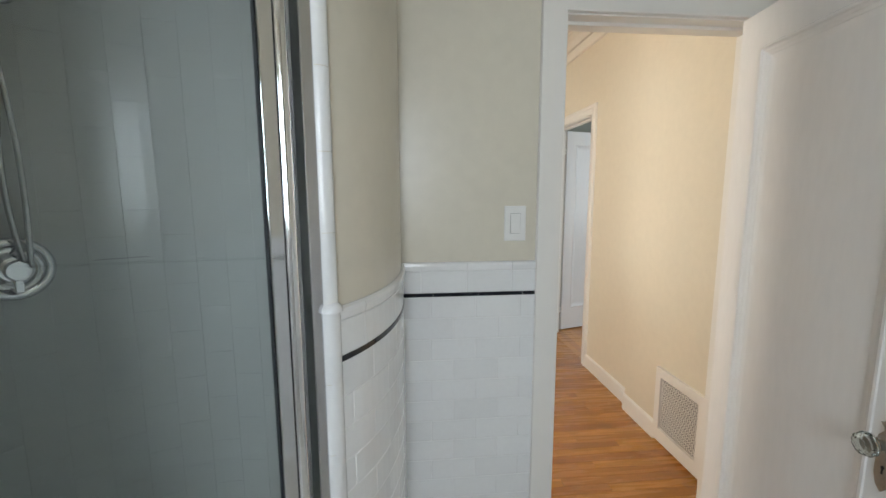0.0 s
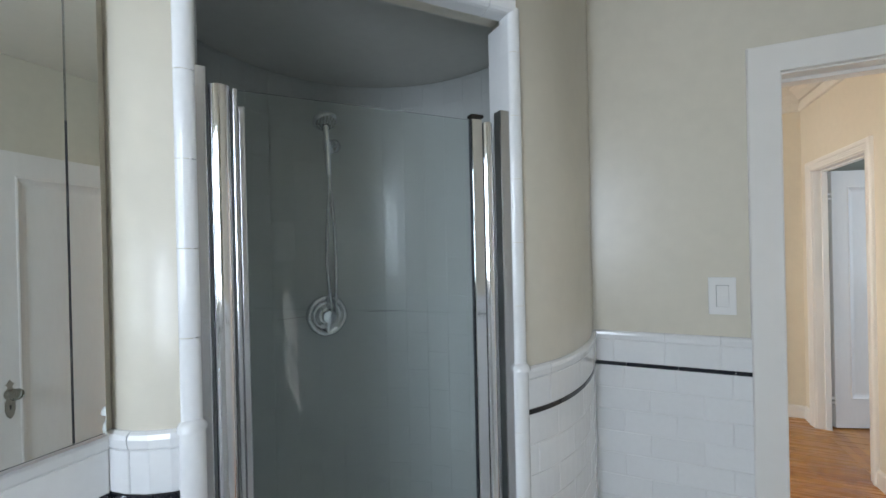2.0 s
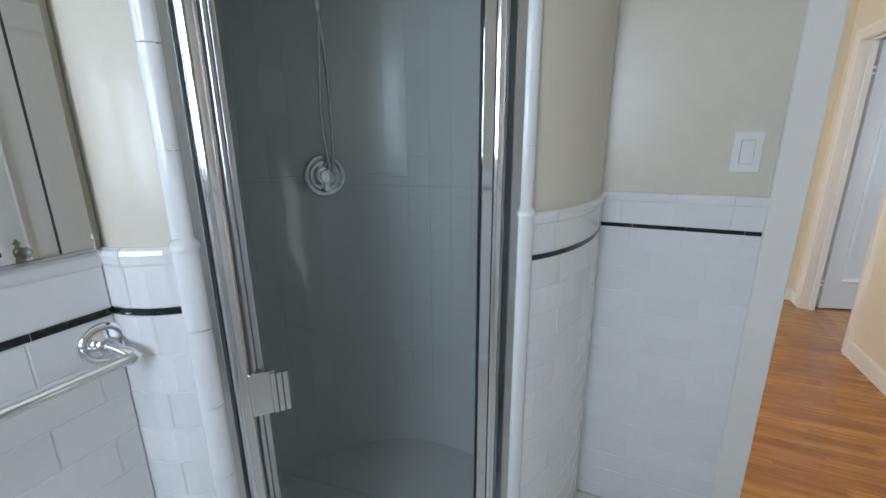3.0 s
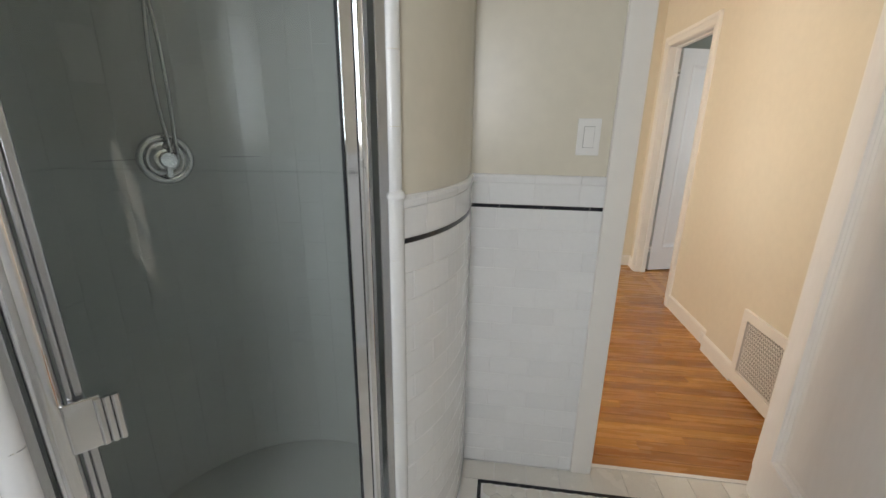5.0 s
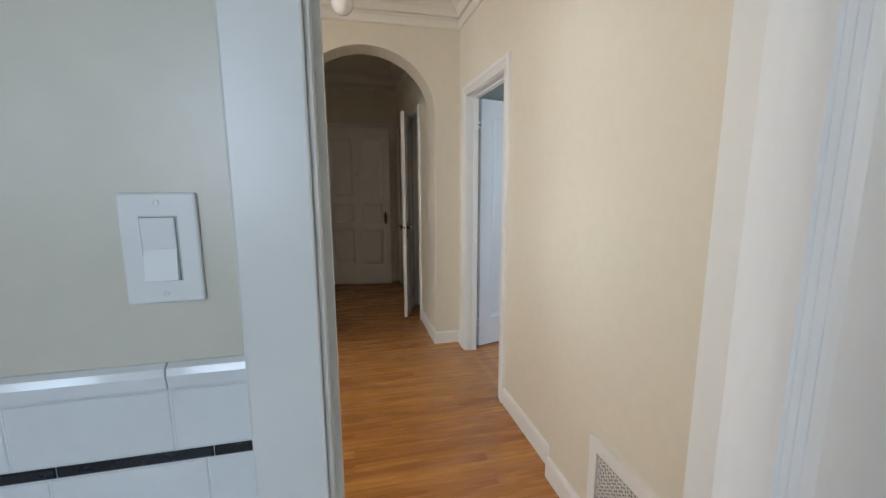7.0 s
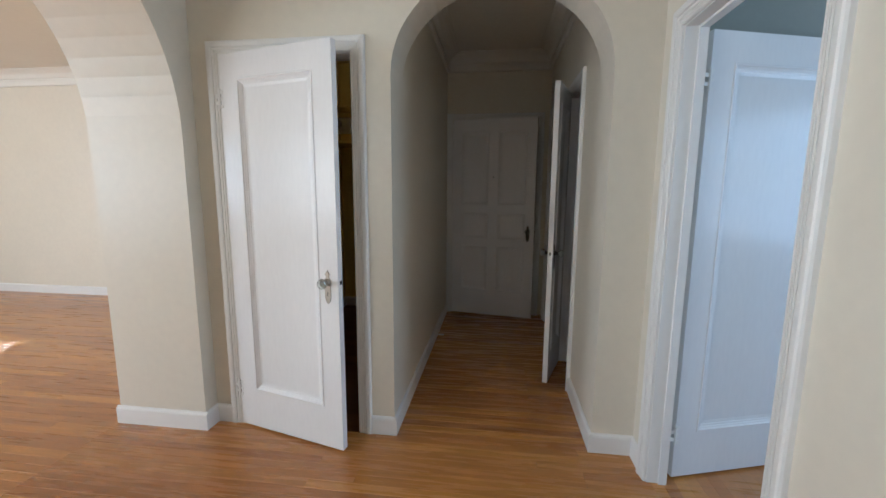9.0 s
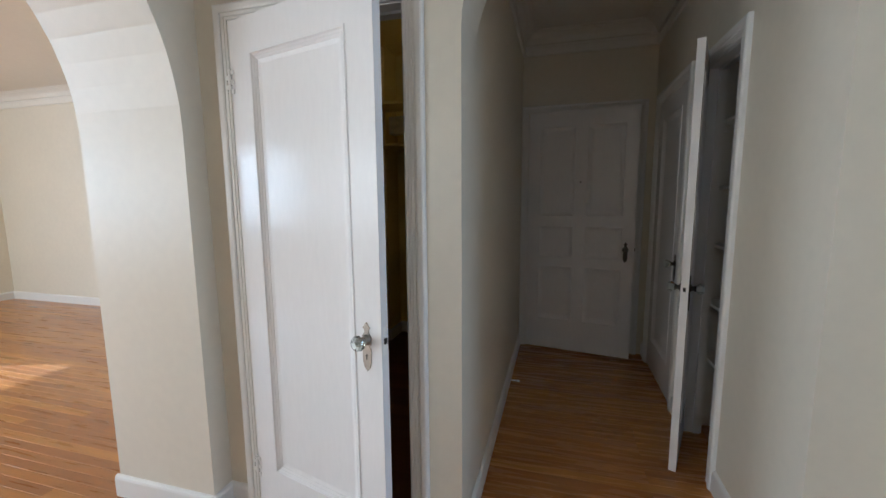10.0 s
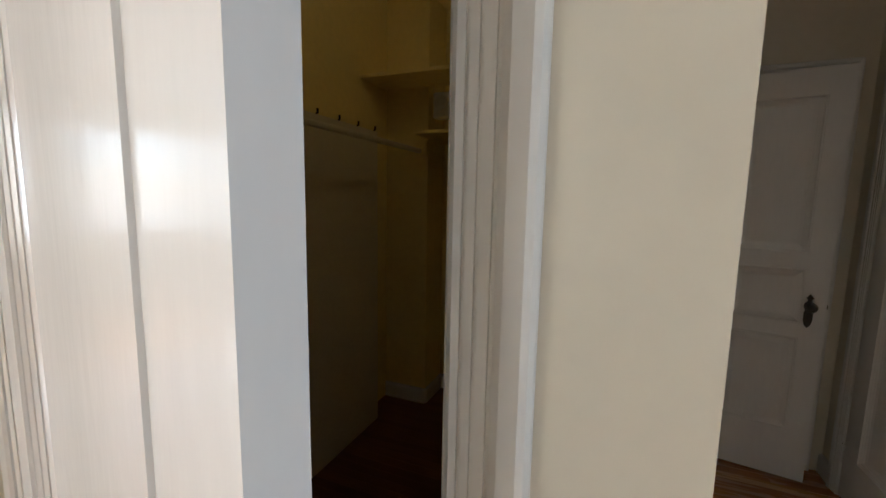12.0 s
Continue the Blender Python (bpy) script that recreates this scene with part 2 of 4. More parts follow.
def base_run(p0, p1, n):
    """A length of baseboard from p0 to p1 on a wall whose face looks along n."""
    bm = bmesh.new()
    ring = lambda p: [(p[0] + n[0] * a, p[1] + n[1] * a, z) for a, z in BASE_PROFILE]
    vs = loft(bm, [ring(p0), ring(p1)])
    for r in vs:
        bm.faces.new(r)
    return structure(finish("baseboard", bm, TRIM), "white painted wooden baseboard along the wall", "baseboard")


def rect_sweep(name, x0, x1, y0, y1, profile, mat, label, category):
    bm = bmesh.new()
    loft(bm, [[(x, y, z) for x, y, z in ((cx + sx * a, cy + sy * a, z) for a, z in profile)]
              for cx, sx, cy, sy in ((x0, 1, y0, 1), (x1, -1, y0, 1), (x1, -1, y1, -1), (x0, 1, y1, -1))], closed_path=True)
    return structure(finish(name, bm, mat), label, category)


def crown(name, x0, x1, y0, y1, zc, low=0.0):
    z = zc
    rect_sweep(name, x0, x1, y0, y1, [(0.0, z - 0.175), (0.016, z - 0.172), (0.020, z - 0.160), (0.020, z - 0.116), (0.016, z - 0.112), (0.0015, z - 0.112),
                                      (0.0015, z - 0.086), (0.024, z - 0.086), (0.026, z - 0.080), (0.05, z - 0.045), (0.085, z - 0.022), (0.10, z - 0.018), (0.105, z - 0.010), (0.125, z - 0.008), (0.13, z + 0.002)],
               CEIL, "cream painted crown moulding below the ceiling", "crown moulding")


# ---- door leaves ----
def escutcheon(parent, x, z, face, side, knob_out=0.055, dark=False, crystal=True, flip=1):
    """Plate with pointed ends, neck and faceted knob on the face at y = face; side -1 looks along -y."""
    metal = DARKMETAL if dark else BRASS
    out = [(0.0, 0.062), (0.011, 0.045), (0.017, 0.043), (0.009, 0.034), (0.008, 0.026), (0.019, 0.012), (0.021, 0.0), (0.019, -0.014), (0.012, -0.024),
           (0.018, -0.032), (0.018, -0.075), (0.012, -0.098), (0.0, -0.112)]
    bm = bmesh.new()
    prism(bm, [(x + u, z + v) for u, v in out] + [(x - u, z + v) for u, v in out[-2:0:-1]], lambda u, v, d: (u, face + side * d, v), 0.0, 0.004)
    plate = part("escutcheon", bm, metal, parent, "tall aged metal lock plate with pointed ends")
    bm = bmesh.new()
    # keyhole is a raised black mark, its inner shade put in as colour
    prism(bm, [(x + 0.004 * math.cos(a), z - 0.055 + 0.004 * math.sin(a)) for a in [i * math.pi / 6 for i in range(12)]], lambda u, v, d: (u, face + side * d, v), 0.0042, 0.0052)
    add_box(bm, x - 0.0018, x + 0.0018, face + side * 0.0052 - 0.0005, face + side * 0.0052 + 0.0005, z - 0.070, z - 0.056)
    part("keyhole", bm, DARK, plate)
    m = Matrix.Translation((x, face, z)) @ Euler((radians(90) * (1 if side < 0 else -1), 0, 0)).to_matrix().to_4x4()
    bm = bmesh.new()
    lathe(bm, [(0.018, 0.003), (0.019, 0.007), (0.012, 0.010), (0.010, 0.020), (0.015, 0.024), (0.016, 0.029)], m, 20)
    part("neck", bm, metal, parent, smooth=True)
    bm = bmesh.new()
    lathe(bm, [(0.013, 0.029), (0.021, 0.033), (0.026, 0.041), (0.0265, 0.048), (0.023, 0.057), (0.015, 0.062)], m, 12)
    part("knob", bm, CRYSTAL if crystal else metal, parent, "twelve-sided cut crystal door knob" if crystal else "dark metal door knob")


def hinge(parent, x, y, z, mat):
    bm = bmesh.new()
    for i in range(5):
        lathe(bm, [(0.0062, -0.045 + i * 0.018), (0.0066, -0.044 + i * 0.018), (0.0066, -0.0285 + i * 0.018), (0.0062, -0.0275 + i * 0.018)], Matrix.Translation((x, y, z)), 12)
    lathe(bm, [(0.003, 0.045), (0.006, 0.047), (0.003, 0.053)], Matrix.Translation((x, y, z)), 10)
    for i in range(5):
        add_box(bm, x - 0.026 if i % 2 else x, x if i % 2 else x + 0.020, y - 0.0012, y + 0.0012, z - 0.0445 + i * 0.018, z - 0.028 + i * 0.018)
    part("hinge", bm, mat, parent, "painted butt hinge")


def panel_moulding(bm, u0, u1, z0, z1, face, side, deep):
    """Mitred bead round a recessed panel."""
    pr = [(0.0, 0.0), (0.002, 0.0035), (0.009, 0.0035), (0.012, 0.0), (0.0125, -deep * 0.10), (0.020, -deep * 0.35), (0.0205, -deep * 0.45),
          (0.030, -deep * 0.70), (0.0305, -deep * 0.80), (0.046, -deep)]
    loft(bm, [[(u, face + side * b, z) for u, z, b in ((cu + su * a, cz + sz * a, b) for a, b in pr)]
              for cu, su, cz, sz in ((u0, 1, z0, 1), (u1, -1, z0, 1), (u1, -1, z1, -1), (u0, 1, z1, -1))], closed_path=True)


def door_leaf(name, m, w, h, panels, label, knob_x=None, knob_z=0.93, t=0.036, dark=False, hinges=(0.22, 1.83), hinge_side=-1, both=True, group="", crystal=True, mat=None):
    """A leaf hinged at local x = 0; its front face is y = 0 and it is t thick towards +y. panels: rows of (u0, u1, z0, z1)."""
    mat = mat or WHITE
    leaf = empty(name, m, label, "door", group, kind="structure")
    us = sorted({0.0, w} | {u for p in panels for u in p[:2]})
    zs = sorted({0.0, h} | {z for p in panels for z in p[2:]})
    bm = bmesh.new()
    deep = 0.0155
    inside = lambda u, z: any(p[0] < u < p[1] and p[2] < z < p[3] for p in panels)
    for face, side in ((0.0, -1), (t, 1)):
        for a, b in zip(us, us[1:]):
            for c, d in zip(zs, zs[1:]):
                if not inside((a + b) / 2, (c + d) / 2):
                    bm.faces.new([bm.verts.new((u, face, z)) for u, z in ((a, c), (b, c), (b, d), (a, d))])
    for a, b in (((0, 0), (w, 0)), ((w, 0), (w, h)), ((w, h), (0, h)), ((0, h), (0, 0))):
        bm.faces.new([bm.verts.new(p) for p in ((a[0], 0, a[1]), (b[0], 0, b[1]), (b[0], t, b[1]), (a[0], t, a[1]))])
    bmesh.ops.remove_doubles(bm, verts=bm.verts, dist=0.0004)
    part("body", bm, mat, leaf)
    for u0, u1, z0, z1 in panels:
        part("panel", boxes((u0, u1, deep, t - deep, z0, z1)), mat, leaf)
        bm = bmesh.new()
        panel_moulding(bm, u0, u1, z0, z1, 0.0, -1, deep)
        panel_moulding(bm, u0, u1, z0, z1, t, 1, deep)
        part("moulding", bm, mat, leaf)
    if knob_x:
        escutcheon(leaf, knob_x, knob_z, 0.0, -1, dark=dark, crystal=crystal)
        if both:
            escutcheon(leaf, knob_x, knob_z, t, 1, dark=dark, crystal=crystal)
        edge = w if knob_x > w / 2 else 0.0
        bm = boxes((edge - 0.0008, edge + 0.0012, t / 2 - 0.009, t / 2 + 0.009, knob_z - 0.05, knob_z + 0.05))
        part("latch_plate", bm, TRIM, leaf)
        bm = boxes((edge - 0.001, edge + 0.007, t / 2 - 0.006, t / 2 + 0.006, knob_z - 0.010, knob_z + 0.010), bevel=0.001)
        part("latch", bm, DARKMETAL, leaf)
    hx = -0.004 if (not knob_x or knob_x > w / 2) else w + 0.004
    for z in hinges:
        hinge(leaf, hx, -0.004 if hinge_side < 0 else t + 0.004, z, TRIM)
    return leaf


def along(p, q, z=0.0):
    """A pose at p whose x axis points to q."""
    return pose(p[0], p[1], z, 0, 0, math.degrees(math.atan2(q[1] - p[1], q[0] - p[0])))


# ---- the plan ----
BW, BE, BS, BN = -0.609, 1.42, -1.25, 1.410          # bathroom faces
HW, HE, HS, HN = -0.765, 1.607, 1.53, 4.262          # hall faces
CW, CE, CN = 0.322, 1.395, 6.65                      # corridor faces
LW, LE, LS, LN = -6.78, -1.315, 0.5, 6.68            # living room faces
ZC, ZB = 2.76, 2.52                                  # ceilings
WAIN = 1.211

# floors
structure(finish("floor", boxes((-7.1, 5.0, -1.6, 7.0, -0.15, -0.016)), SUBFLOOR), "dark subfloor under the boards and tiles", "floor")

# bathroom walls
structure(finish("wall_bath_north", boxes((-0.9, 0.632, BN, HS, 0, ZC), (1.332, BE + 0.1, BN, HS, 0, ZC), (0.632, 1.332, BN, HS, 2.0, ZC)), BATH), "painted bathroom wall in pale sage beige", "wall")
structure(finish("wall_bath_west", boxes((BW - 0.1, BW, BS - 0.1, 0.33, 0, ZB)), BATH), "painted bathroom wall in pale sage beige", "wall")
structure(finish("wall_bath_east", boxes((BE, BE + 0.1, BS - 0.1, BN, 0, ZB)), BATH), "painted bathroom wall in pale sage beige", "wall")
structure(finish("wall_bath_south", boxes((BW, -0.45, BS - 0.1, BS, 0, ZB), (0.29, BE, BS - 0.1, BS, 0, ZB), (-0.45, 0.29, BS - 0.1, BS, 0, 1.22), (-0.45, 0.29, BS - 0.1, BS, 2.20, ZB)), BATH), "painted bathroom wall with a window opening", "wall")
structure(finish("ceiling_bath", boxes((BW - 0.4, BE + 0.1, BS - 0.1, BN, ZB, ZB + 0.08)), CEIL), "flat painted bathroom ceiling", "ceiling")

# hall side face of the bathroom wall is cream
structure(finish("wall_hall_south", boxes((HW - 0.6, 0.632, HS, HS + 0.012, 0, ZC), (1.332, HE + 0.1, HS, HS + 0.012, 0, ZC), (0.632, 1.332, HS, HS + 0.012, 2.0, ZC)), CREAM), "cream painted hall wall", "wall")


def arch_outline(u0, u1, a0, a1, spring, rise, top, steps=28):
    c, r = (a0 + a1) / 2, (a1 - a0) / 2
    pts = [(u0, 0.0), (a0, 0.0)]
    for i in range(steps + 1):
        an = math.pi - math.pi * i / steps
        pts.append((c + r * math.cos(an), spring + rise * math.sin(an)))
    return pts + [(a1, 0.0), (u1, 0.0), (u1, top), (u0, top)]


# arch wall at the end of the hall, with the coat closet door beside the arch
bm = bmesh.new()
prism(bm, arch_outline(0.118, HE + 0.12, CW, CE, 1.95, 0.48, ZC), on_y(HN, 1), 0.0, 0.25)
add_box(bm, -0.588, 0.118, HN, HN + 0.12, 2.062, ZC)
add_box(bm, -1.315, -0.588, HN, HN + 0.12, 0, ZC)
structure(finish("wall_hall_north", bm, CREAM), "cream plaster wall with a rounded archway", "wall")

# wall between hall and living room with its wide arch
bm = bmesh.new()
prism(bm, arch_outline(2.65, HN, 2.75, 4.160, 1.66, 0.84, ZC), on_x(HW, -1), 0.0, HW - LE)
# wall left open round the added fill window
for y0, y1, z0, z1 in ((HS, 1.95, 0, ZC), (1.95, 2.65, 0, 1.0), (1.95, 2.65, 2.2, ZC)):
    add_box(bm, LE, HW, y0, y1, z0, z1)
structure(finish("wall_hall_west", bm, CREAM), "thick cream plaster wall with a wide rounded archway", "wall")

# east wall of the hall: flue projection, then the bedroom door
structure(finish("wall_hall_east", boxes((1.565, 1.75, HS, 2.53, 0, ZC), (HE, HE + 0.09, 2.53, 3.275, 0, ZC), (HE, HE + 0.09, 3.275, 4.058, 2.05, ZC), (HE, HE + 0.09, 4.058, HN, 0, ZC)), CREAM), "cream plaster hall wall with a shallow projection", "wall")
structure(finish("ceiling_hall", boxes((HW - 0.6, HE + 0.1, HS, HN + 0.1, ZC, ZC + 0.1)), CEIL), "flat painted hall ceiling", "ceiling")
crown("trim_crown_hall", HW, HE, HS + 0.012, HN, ZC)

# corridor
structure(finish("wall_corridor_west", boxes((CW - 0.1, CW, HN + 0.25, CN, 0, ZC)), CREAM), "cream plaster corridor wall", "wall")
structure(finish("wall_corridor_east", boxes((CE, CE + 0.1, HN + 0.25, 4.985, 0, ZC), (CE, CE + 0.1, 4.985, 5.435, 2.06, ZC), (CE, CE + 0.1, 5.435, 5.727, 0, ZC),
                 (CE, CE + 0.1, 5.727, 6.457, 2.09, ZC), (CE, CE + 0.1, 6.457, CN, 0, ZC)), CREAM), "cream plaster corridor wall with two closet doors", "wall")
structure(finish("wall_corridor_north", boxes((CW - 0.1, 0.383, CN, CN + 0.12, 0, ZC), (1.280, CE + 0.1, CN, CN + 0.12, 0, ZC), (0.383, 1.280, CN, CN + 0.12, 2.07, ZC)), CREAM), "cream plaster end wall round the entrance door", "wall")
# unseen black backing stands for the darkness beyond the ajar door
structure(finish("wall_entry_outer", boxes((0.2, 1.5, CN + 0.3, CN + 0.36, 0, ZC), (0.2, 0.26, CN + 0.12, CN + 0.3, 0, ZC), (1.44, 1.5, CN + 0.12, CN + 0.3, 0, ZC)), DARK), "near-black sheet standing for the unlit space behind the entrance door", "wall")
structure(finish("ceiling_corridor", boxes((CW - 0.1, CE + 0.1, HN + 0.1, CN + 0.4, ZC, ZC + 0.1)), CEIL), "flat painted corridor ceiling", "ceiling")
crown("trim_crown_corridor", CW, CE, HN + 0.25, CN, ZC)

# living room shell with window openings
structure(finish("wall_living_north", boxes((LW - 0.1, LE, LN, LN + 0.1, 0, ZC)), CREAM), "cream plaster living room wall", "wall")
structure(finish("wall_living_east", boxes((LE - 0.0, LE + 0.1, HN + 0.12, LN, 0, ZC), (LE, LE + 0.1, LS, HS, 0, ZC)), CREAM), "cream plaster living room wall", "wall")
structure(finish("wall_living_west", boxes((LW - 0.1, LW, LS, 1.0, 0, ZC), (LW - 0.1, LW, 2.5, 3.0, 0, ZC), (LW - 0.1, LW, 4.2, LN, 0, ZC), (LW - 0.1, LW, 1.0, 2.5, 0, 0.9), (LW - 0.1, LW, 1.0, 2.5, 2.3, ZC),
                 (LW - 0.1, LW, 3.0, 4.2, 0, 0.9), (LW - 0.1, LW, 3.0, 4.2, 2.3, ZC)), CREAM), "cream plaster living room wall with two unseen windows", "wall")
structure(finish("wall_living_south", boxes((LW, -6.05, LS - 0.1, LS, 0, ZC), (-3.75, LE, LS - 0.1, LS, 0, ZC), (-6.05, -3.75, LS - 0.1, LS, 0, 0.85), (-6.05, -3.75, LS - 0.1, LS, 2.35, ZC)), CREAM), "cream plaster living room wall with an added window", "wall")
structure(finish("ceiling_living", boxes((LW - 0.1, LE + 0.1, LS - 0.1, LN + 0.1, ZC, ZC + 0.1)), CEIL), "flat painted living room ceiling", "ceiling")
crown("trim_crown_living", LW, LE, LS, LN, ZC)

# bedroom shell
structure(finish("wall_bedroom_north", boxes((HE + 0.09, 4.6, 4.365, 4.6, 0, ZC)), SAGE), "sage grey bedroom wall", "wall")
structure(finish("wall_bedroom_south", boxes((HE + 0.12, 4.6, 1.6, 1.7, 0, ZC)), SAGE), "sage grey bedroom wall", "wall")
structure(finish("wall_bedroom_east", boxes((4.5, 4.6, 1.7, 2.35, 0, ZC), (4.5, 4.6, 3.85, 4.5, 0, ZC), (4.5, 4.6, 2.35, 3.85, 0, 0.85), (4.5, 4.6, 2.35, 3.85, 2.15, ZC)), SAGE), "sage grey bedroom wall with a window", "wall")
structure(finish("ceiling_bedroom", boxes((HE + 0.1, 4.6, 1.6, 4.6, ZC, ZC + 0.1)), CEIL), "flat bedroom ceiling", "ceiling")


def window(name, put, u0, u1, z0, z1, label):
    w = empty(name, Matrix(), label, "window", kind="structure")
    bm = bmesh.new()
    f, mid = 0.05, (z0 + z1) / 2
    for a, b, c, d in ((u0, u0 + f, z0, z1), (u1 - f, u1, z0, z1), (u0 + f, u1 - f, z0, z0 + f), (u0 + f, u1 - f, z1 - f, z1), (u0 + f, u1 - f, mid - 0.02, mid + 0.02)):
        prism(bm, [(a, c), (b, c), (b, d), (a, d)], put, -0.02, -0.045)
    part("window_frame", bm, TRIM, w)
    bm = bmesh.new()
    prism(bm, [(u0 - 0.05, z0 - 0.03), (u1 + 0.05, z0 - 0.03), (u1 + 0.05, z0 - 0.002), (u0 - 0.05, z0 - 0.002)], put, 0.001, 0.05)
    part("window_sill", bm, TRIM, w)


window("window_1", on_y(BS, 1), -0.45, 0.29, 1.22, 2.20, "white sash window in the bathroom wall")
window("window_2", on_x(LW, 1), 3.0, 4.2, 0.9, 2.3, "unseen white sash window in the living room wall")
# added unseen window for the side fill
window("window_5", on_x(LW, 1), 1.0, 2.5, 0.9, 2.3, "unseen white sash window in the living room wall")
# unseen window, added only to carry the hall fill lamp
window("window_6", on_x(HW, 1), 1.95, 2.65, 1.0, 2.2, "unseen narrow white window added in the thick hall wall for fill light")
# added unseen window for the south fill
window("window_3", on_y(LS, 1), -6.05, -3.75, 0.85, 2.35, "unseen white sash window in the living room wall")
window("window_4", on_x(4.5, -1), 2.35, 3.85, 0.85, 2.15, "white sash window in the bedroom wall")

# coat closet shell
structure(finish("wall_closet", boxes((-1.42, -1.211, 4.45, 6.82, 0, ZC), (-1.211, -0.90, 6.44, 6.82, 0, ZC), (-0.90, CW - 0.1, 6.72, 6.82, 0, ZC)), YELLOW), "ochre yellow painted closet walls", "wall")
structure(finish("wall_closet_east", boxes((CW - 0.112, CW - 0.1, HN + 0.25, 6.72, 0, ZC)), YELLOW), "ochre yellow painted closet wall", "wall")
structure(finish("ceiling_closet", boxes((-1.4, CW - 0.1, HN + 0.12, 6.82, ZC - 0.02, ZC + 0.06)), YELLOW), "ochre yellow closet ceiling", "ceiling")

# linen closet and second closet shells
structure(finish("wall_linen", boxes((CE + 0.1, 2.0, 4.80, 4.86, 0, ZC), (CE + 0.1, 2.0, 5.53, 5.59, 0, ZC), (1.94, 2.0, 4.86, 5.53, 0, ZC)), TRIM), "white painted linen closet walls", "wall")
structure(finish("ceiling_linen", boxes((CE + 0.1, 2.0, 4.8, 5.59, 2.4, 2.46)), TRIM), "white linen closet ceiling", "ceiling")
# unseen black backing in place of an unlit closet interior
structure(finish("wall_side_closet", boxes((CE + 0.14, CE + 0.18, 5.59, 6.6, 0, ZC)), DARK), "near-black sheet standing for the unlit closet behind its door", "wall")

# baseboards
for p0, p1, n in (((HW, HN), (-0.660, HN), (0, -1)), ((0.190, HN), (CW, HN), (0, -1)), ((CE, HN), (HE, HN), (0, -1)),
                  ((CW, HN - 0.016), (CW, CN), (1, 0)), ((CE, HN - 0.016), (CE, 4.910), (-1, 0)), ((CE, 5.510), (CE, 5.652), (-1, 0)), ((CE, 6.532), (CE, CN), (-1, 0)),
                  ((HW + 0.016, 4.160), (LE - 0.016, 4.160), (0, -1)), ((HW, 4.160), (HW, HN), (1, 0)), ((HW, HS + 0.012), (HW, 2.75), (1, 0)), ((HW + 0.016, 2.75), (LE - 0.016, 2.75), (0, 1)),
                  ((1.565, HS + 0.012), (1.565, 1.80), (-1, 0)), ((1.565, 2.19), (1.565, 2.53), (-1, 0)), ((1.565, 2.53), (HE, 2.53), (0, 1)), ((HE, 2.546), (HE, 3.20), (-1, 0)), ((HE, 4.134), (HE, HN), (-1, 0)),
                  ((LW, LN), (LE, LN), (0, -1)), ((LW, LS), (LW, LN), (1, 0)), ((LE, HN), (LE, LN), (-1, 0)), ((1.409, HS + 0.012), (1.565, HS + 0.012), (0, 1)),
                  ((-1.211, 6.44), (-0.90, 6.44), (0, -1)), ((-0.90, 6.44), (-0.90, 6.72), (1, 0)), ((-0.90, 6.72), (CW - 0.112, 6.72), (0, -1))):
    base_run(p0, p1, n)

# door casings and linings
casing("trim_casing_bath", on_y(BN, -1), 0.632, 1.332, 2.0, "flat white casing round the bathroom doorway", 1.0, FLAT_PROFILE)
lining("trim_lining_bath", on_y(BN, -1), 0.632, 1.332, 2.0, 0.132, "white boards lining the bathroom doorway")
casing("trim_casing_bath_hall", on_y(HS + 0.012, 1), 0.632, 1.332, 2.0, "white fluted casing round the bathroom doorway")
casing("trim_casing_closet", on_y(HN, -1), -0.588, 0.118, 2.062, "white fluted casing round the coat closet doorway")
lining("trim_lining_closet", on_y(HN, -1), -0.588, 0.118, 2.062, 0.12, "white boards lining the coat closet doorway")
casing("trim_casing_bedroom", on_x(HE, -1), 3.275, 4.058, 2.05, "white fluted casing round the bedroom doorway")
lining("trim_lining_bedroom", on_x(HE, -1), 3.275, 4.058, 2.05, 0.09, "white boards lining the bedroom doorway")
casing("trim_casing_linen", on_x(CE, -1), 4.985, 5.435, 2.06, "white fluted casing round the linen closet")
lining("trim_lining_linen", on_x(CE, -1), 4.985, 5.435, 2.06, 0.10, "white boards lining the linen closet opening")
casing("trim_casing_side", on_x(CE, -1), 5.727, 6.457, 2.09, "white fluted casing round the side closet door")
lining("trim_lining_side", on_x(CE, -1), 5.727, 6.457, 2.09, 0.10, "white boards lining the side closet doorway")
casing("trim_casing_entry", on_y(CN, -1), 0.383, 1.280, 2.11, "white casing round the entrance door", 0.8)
lining("trim_lining_entry", on_y(CN, -1), 0.383, 1.280, 2.11, 0.12, "white boards lining the entrance doorway")

# door leaves
one = lambda w, h, s=0.112, top=0.125, low=0.225: [(s, w - s, low, h - top)]
door_leaf("door_closet", along((-0.585, 4.236), (0.096, 4.062), 0.012), 0.702, 2.052, one(0.702, 2.052), "white painted single-panel closet door, standing ajar", knob_x=0.640, knob_z=0.905)
door_leaf("door_bath", along((1.224, 1.398), (1.140, 0.775), 0.012), 0.655, 1.975, one(0.655, 1.975, 0.09, 0.11, 0.215), "white painted single-panel bathroom door, wide open", knob_x=0.602, knob_z=0.885, t=0.036, hinge_side=1)
door_leaf("door_bedroom", along((1.735, 4.090), (2.460, 4.315), 0.012), 0.735, 2.03, one(0.735, 2.03), "white painted single-panel bedroom door, wide open", knob_x=0.675, knob_z=0.93, hinge_side=-1)
door_leaf("door_linen", along((1.366, 5.428), (1.220, 5.002), 0.012), 0.448, 2.068, one(0.448, 2.068, 0.08), "narrow white linen closet door, standing half open", knob_x=0.395, knob_z=0.935, dark=True, t=0.034)
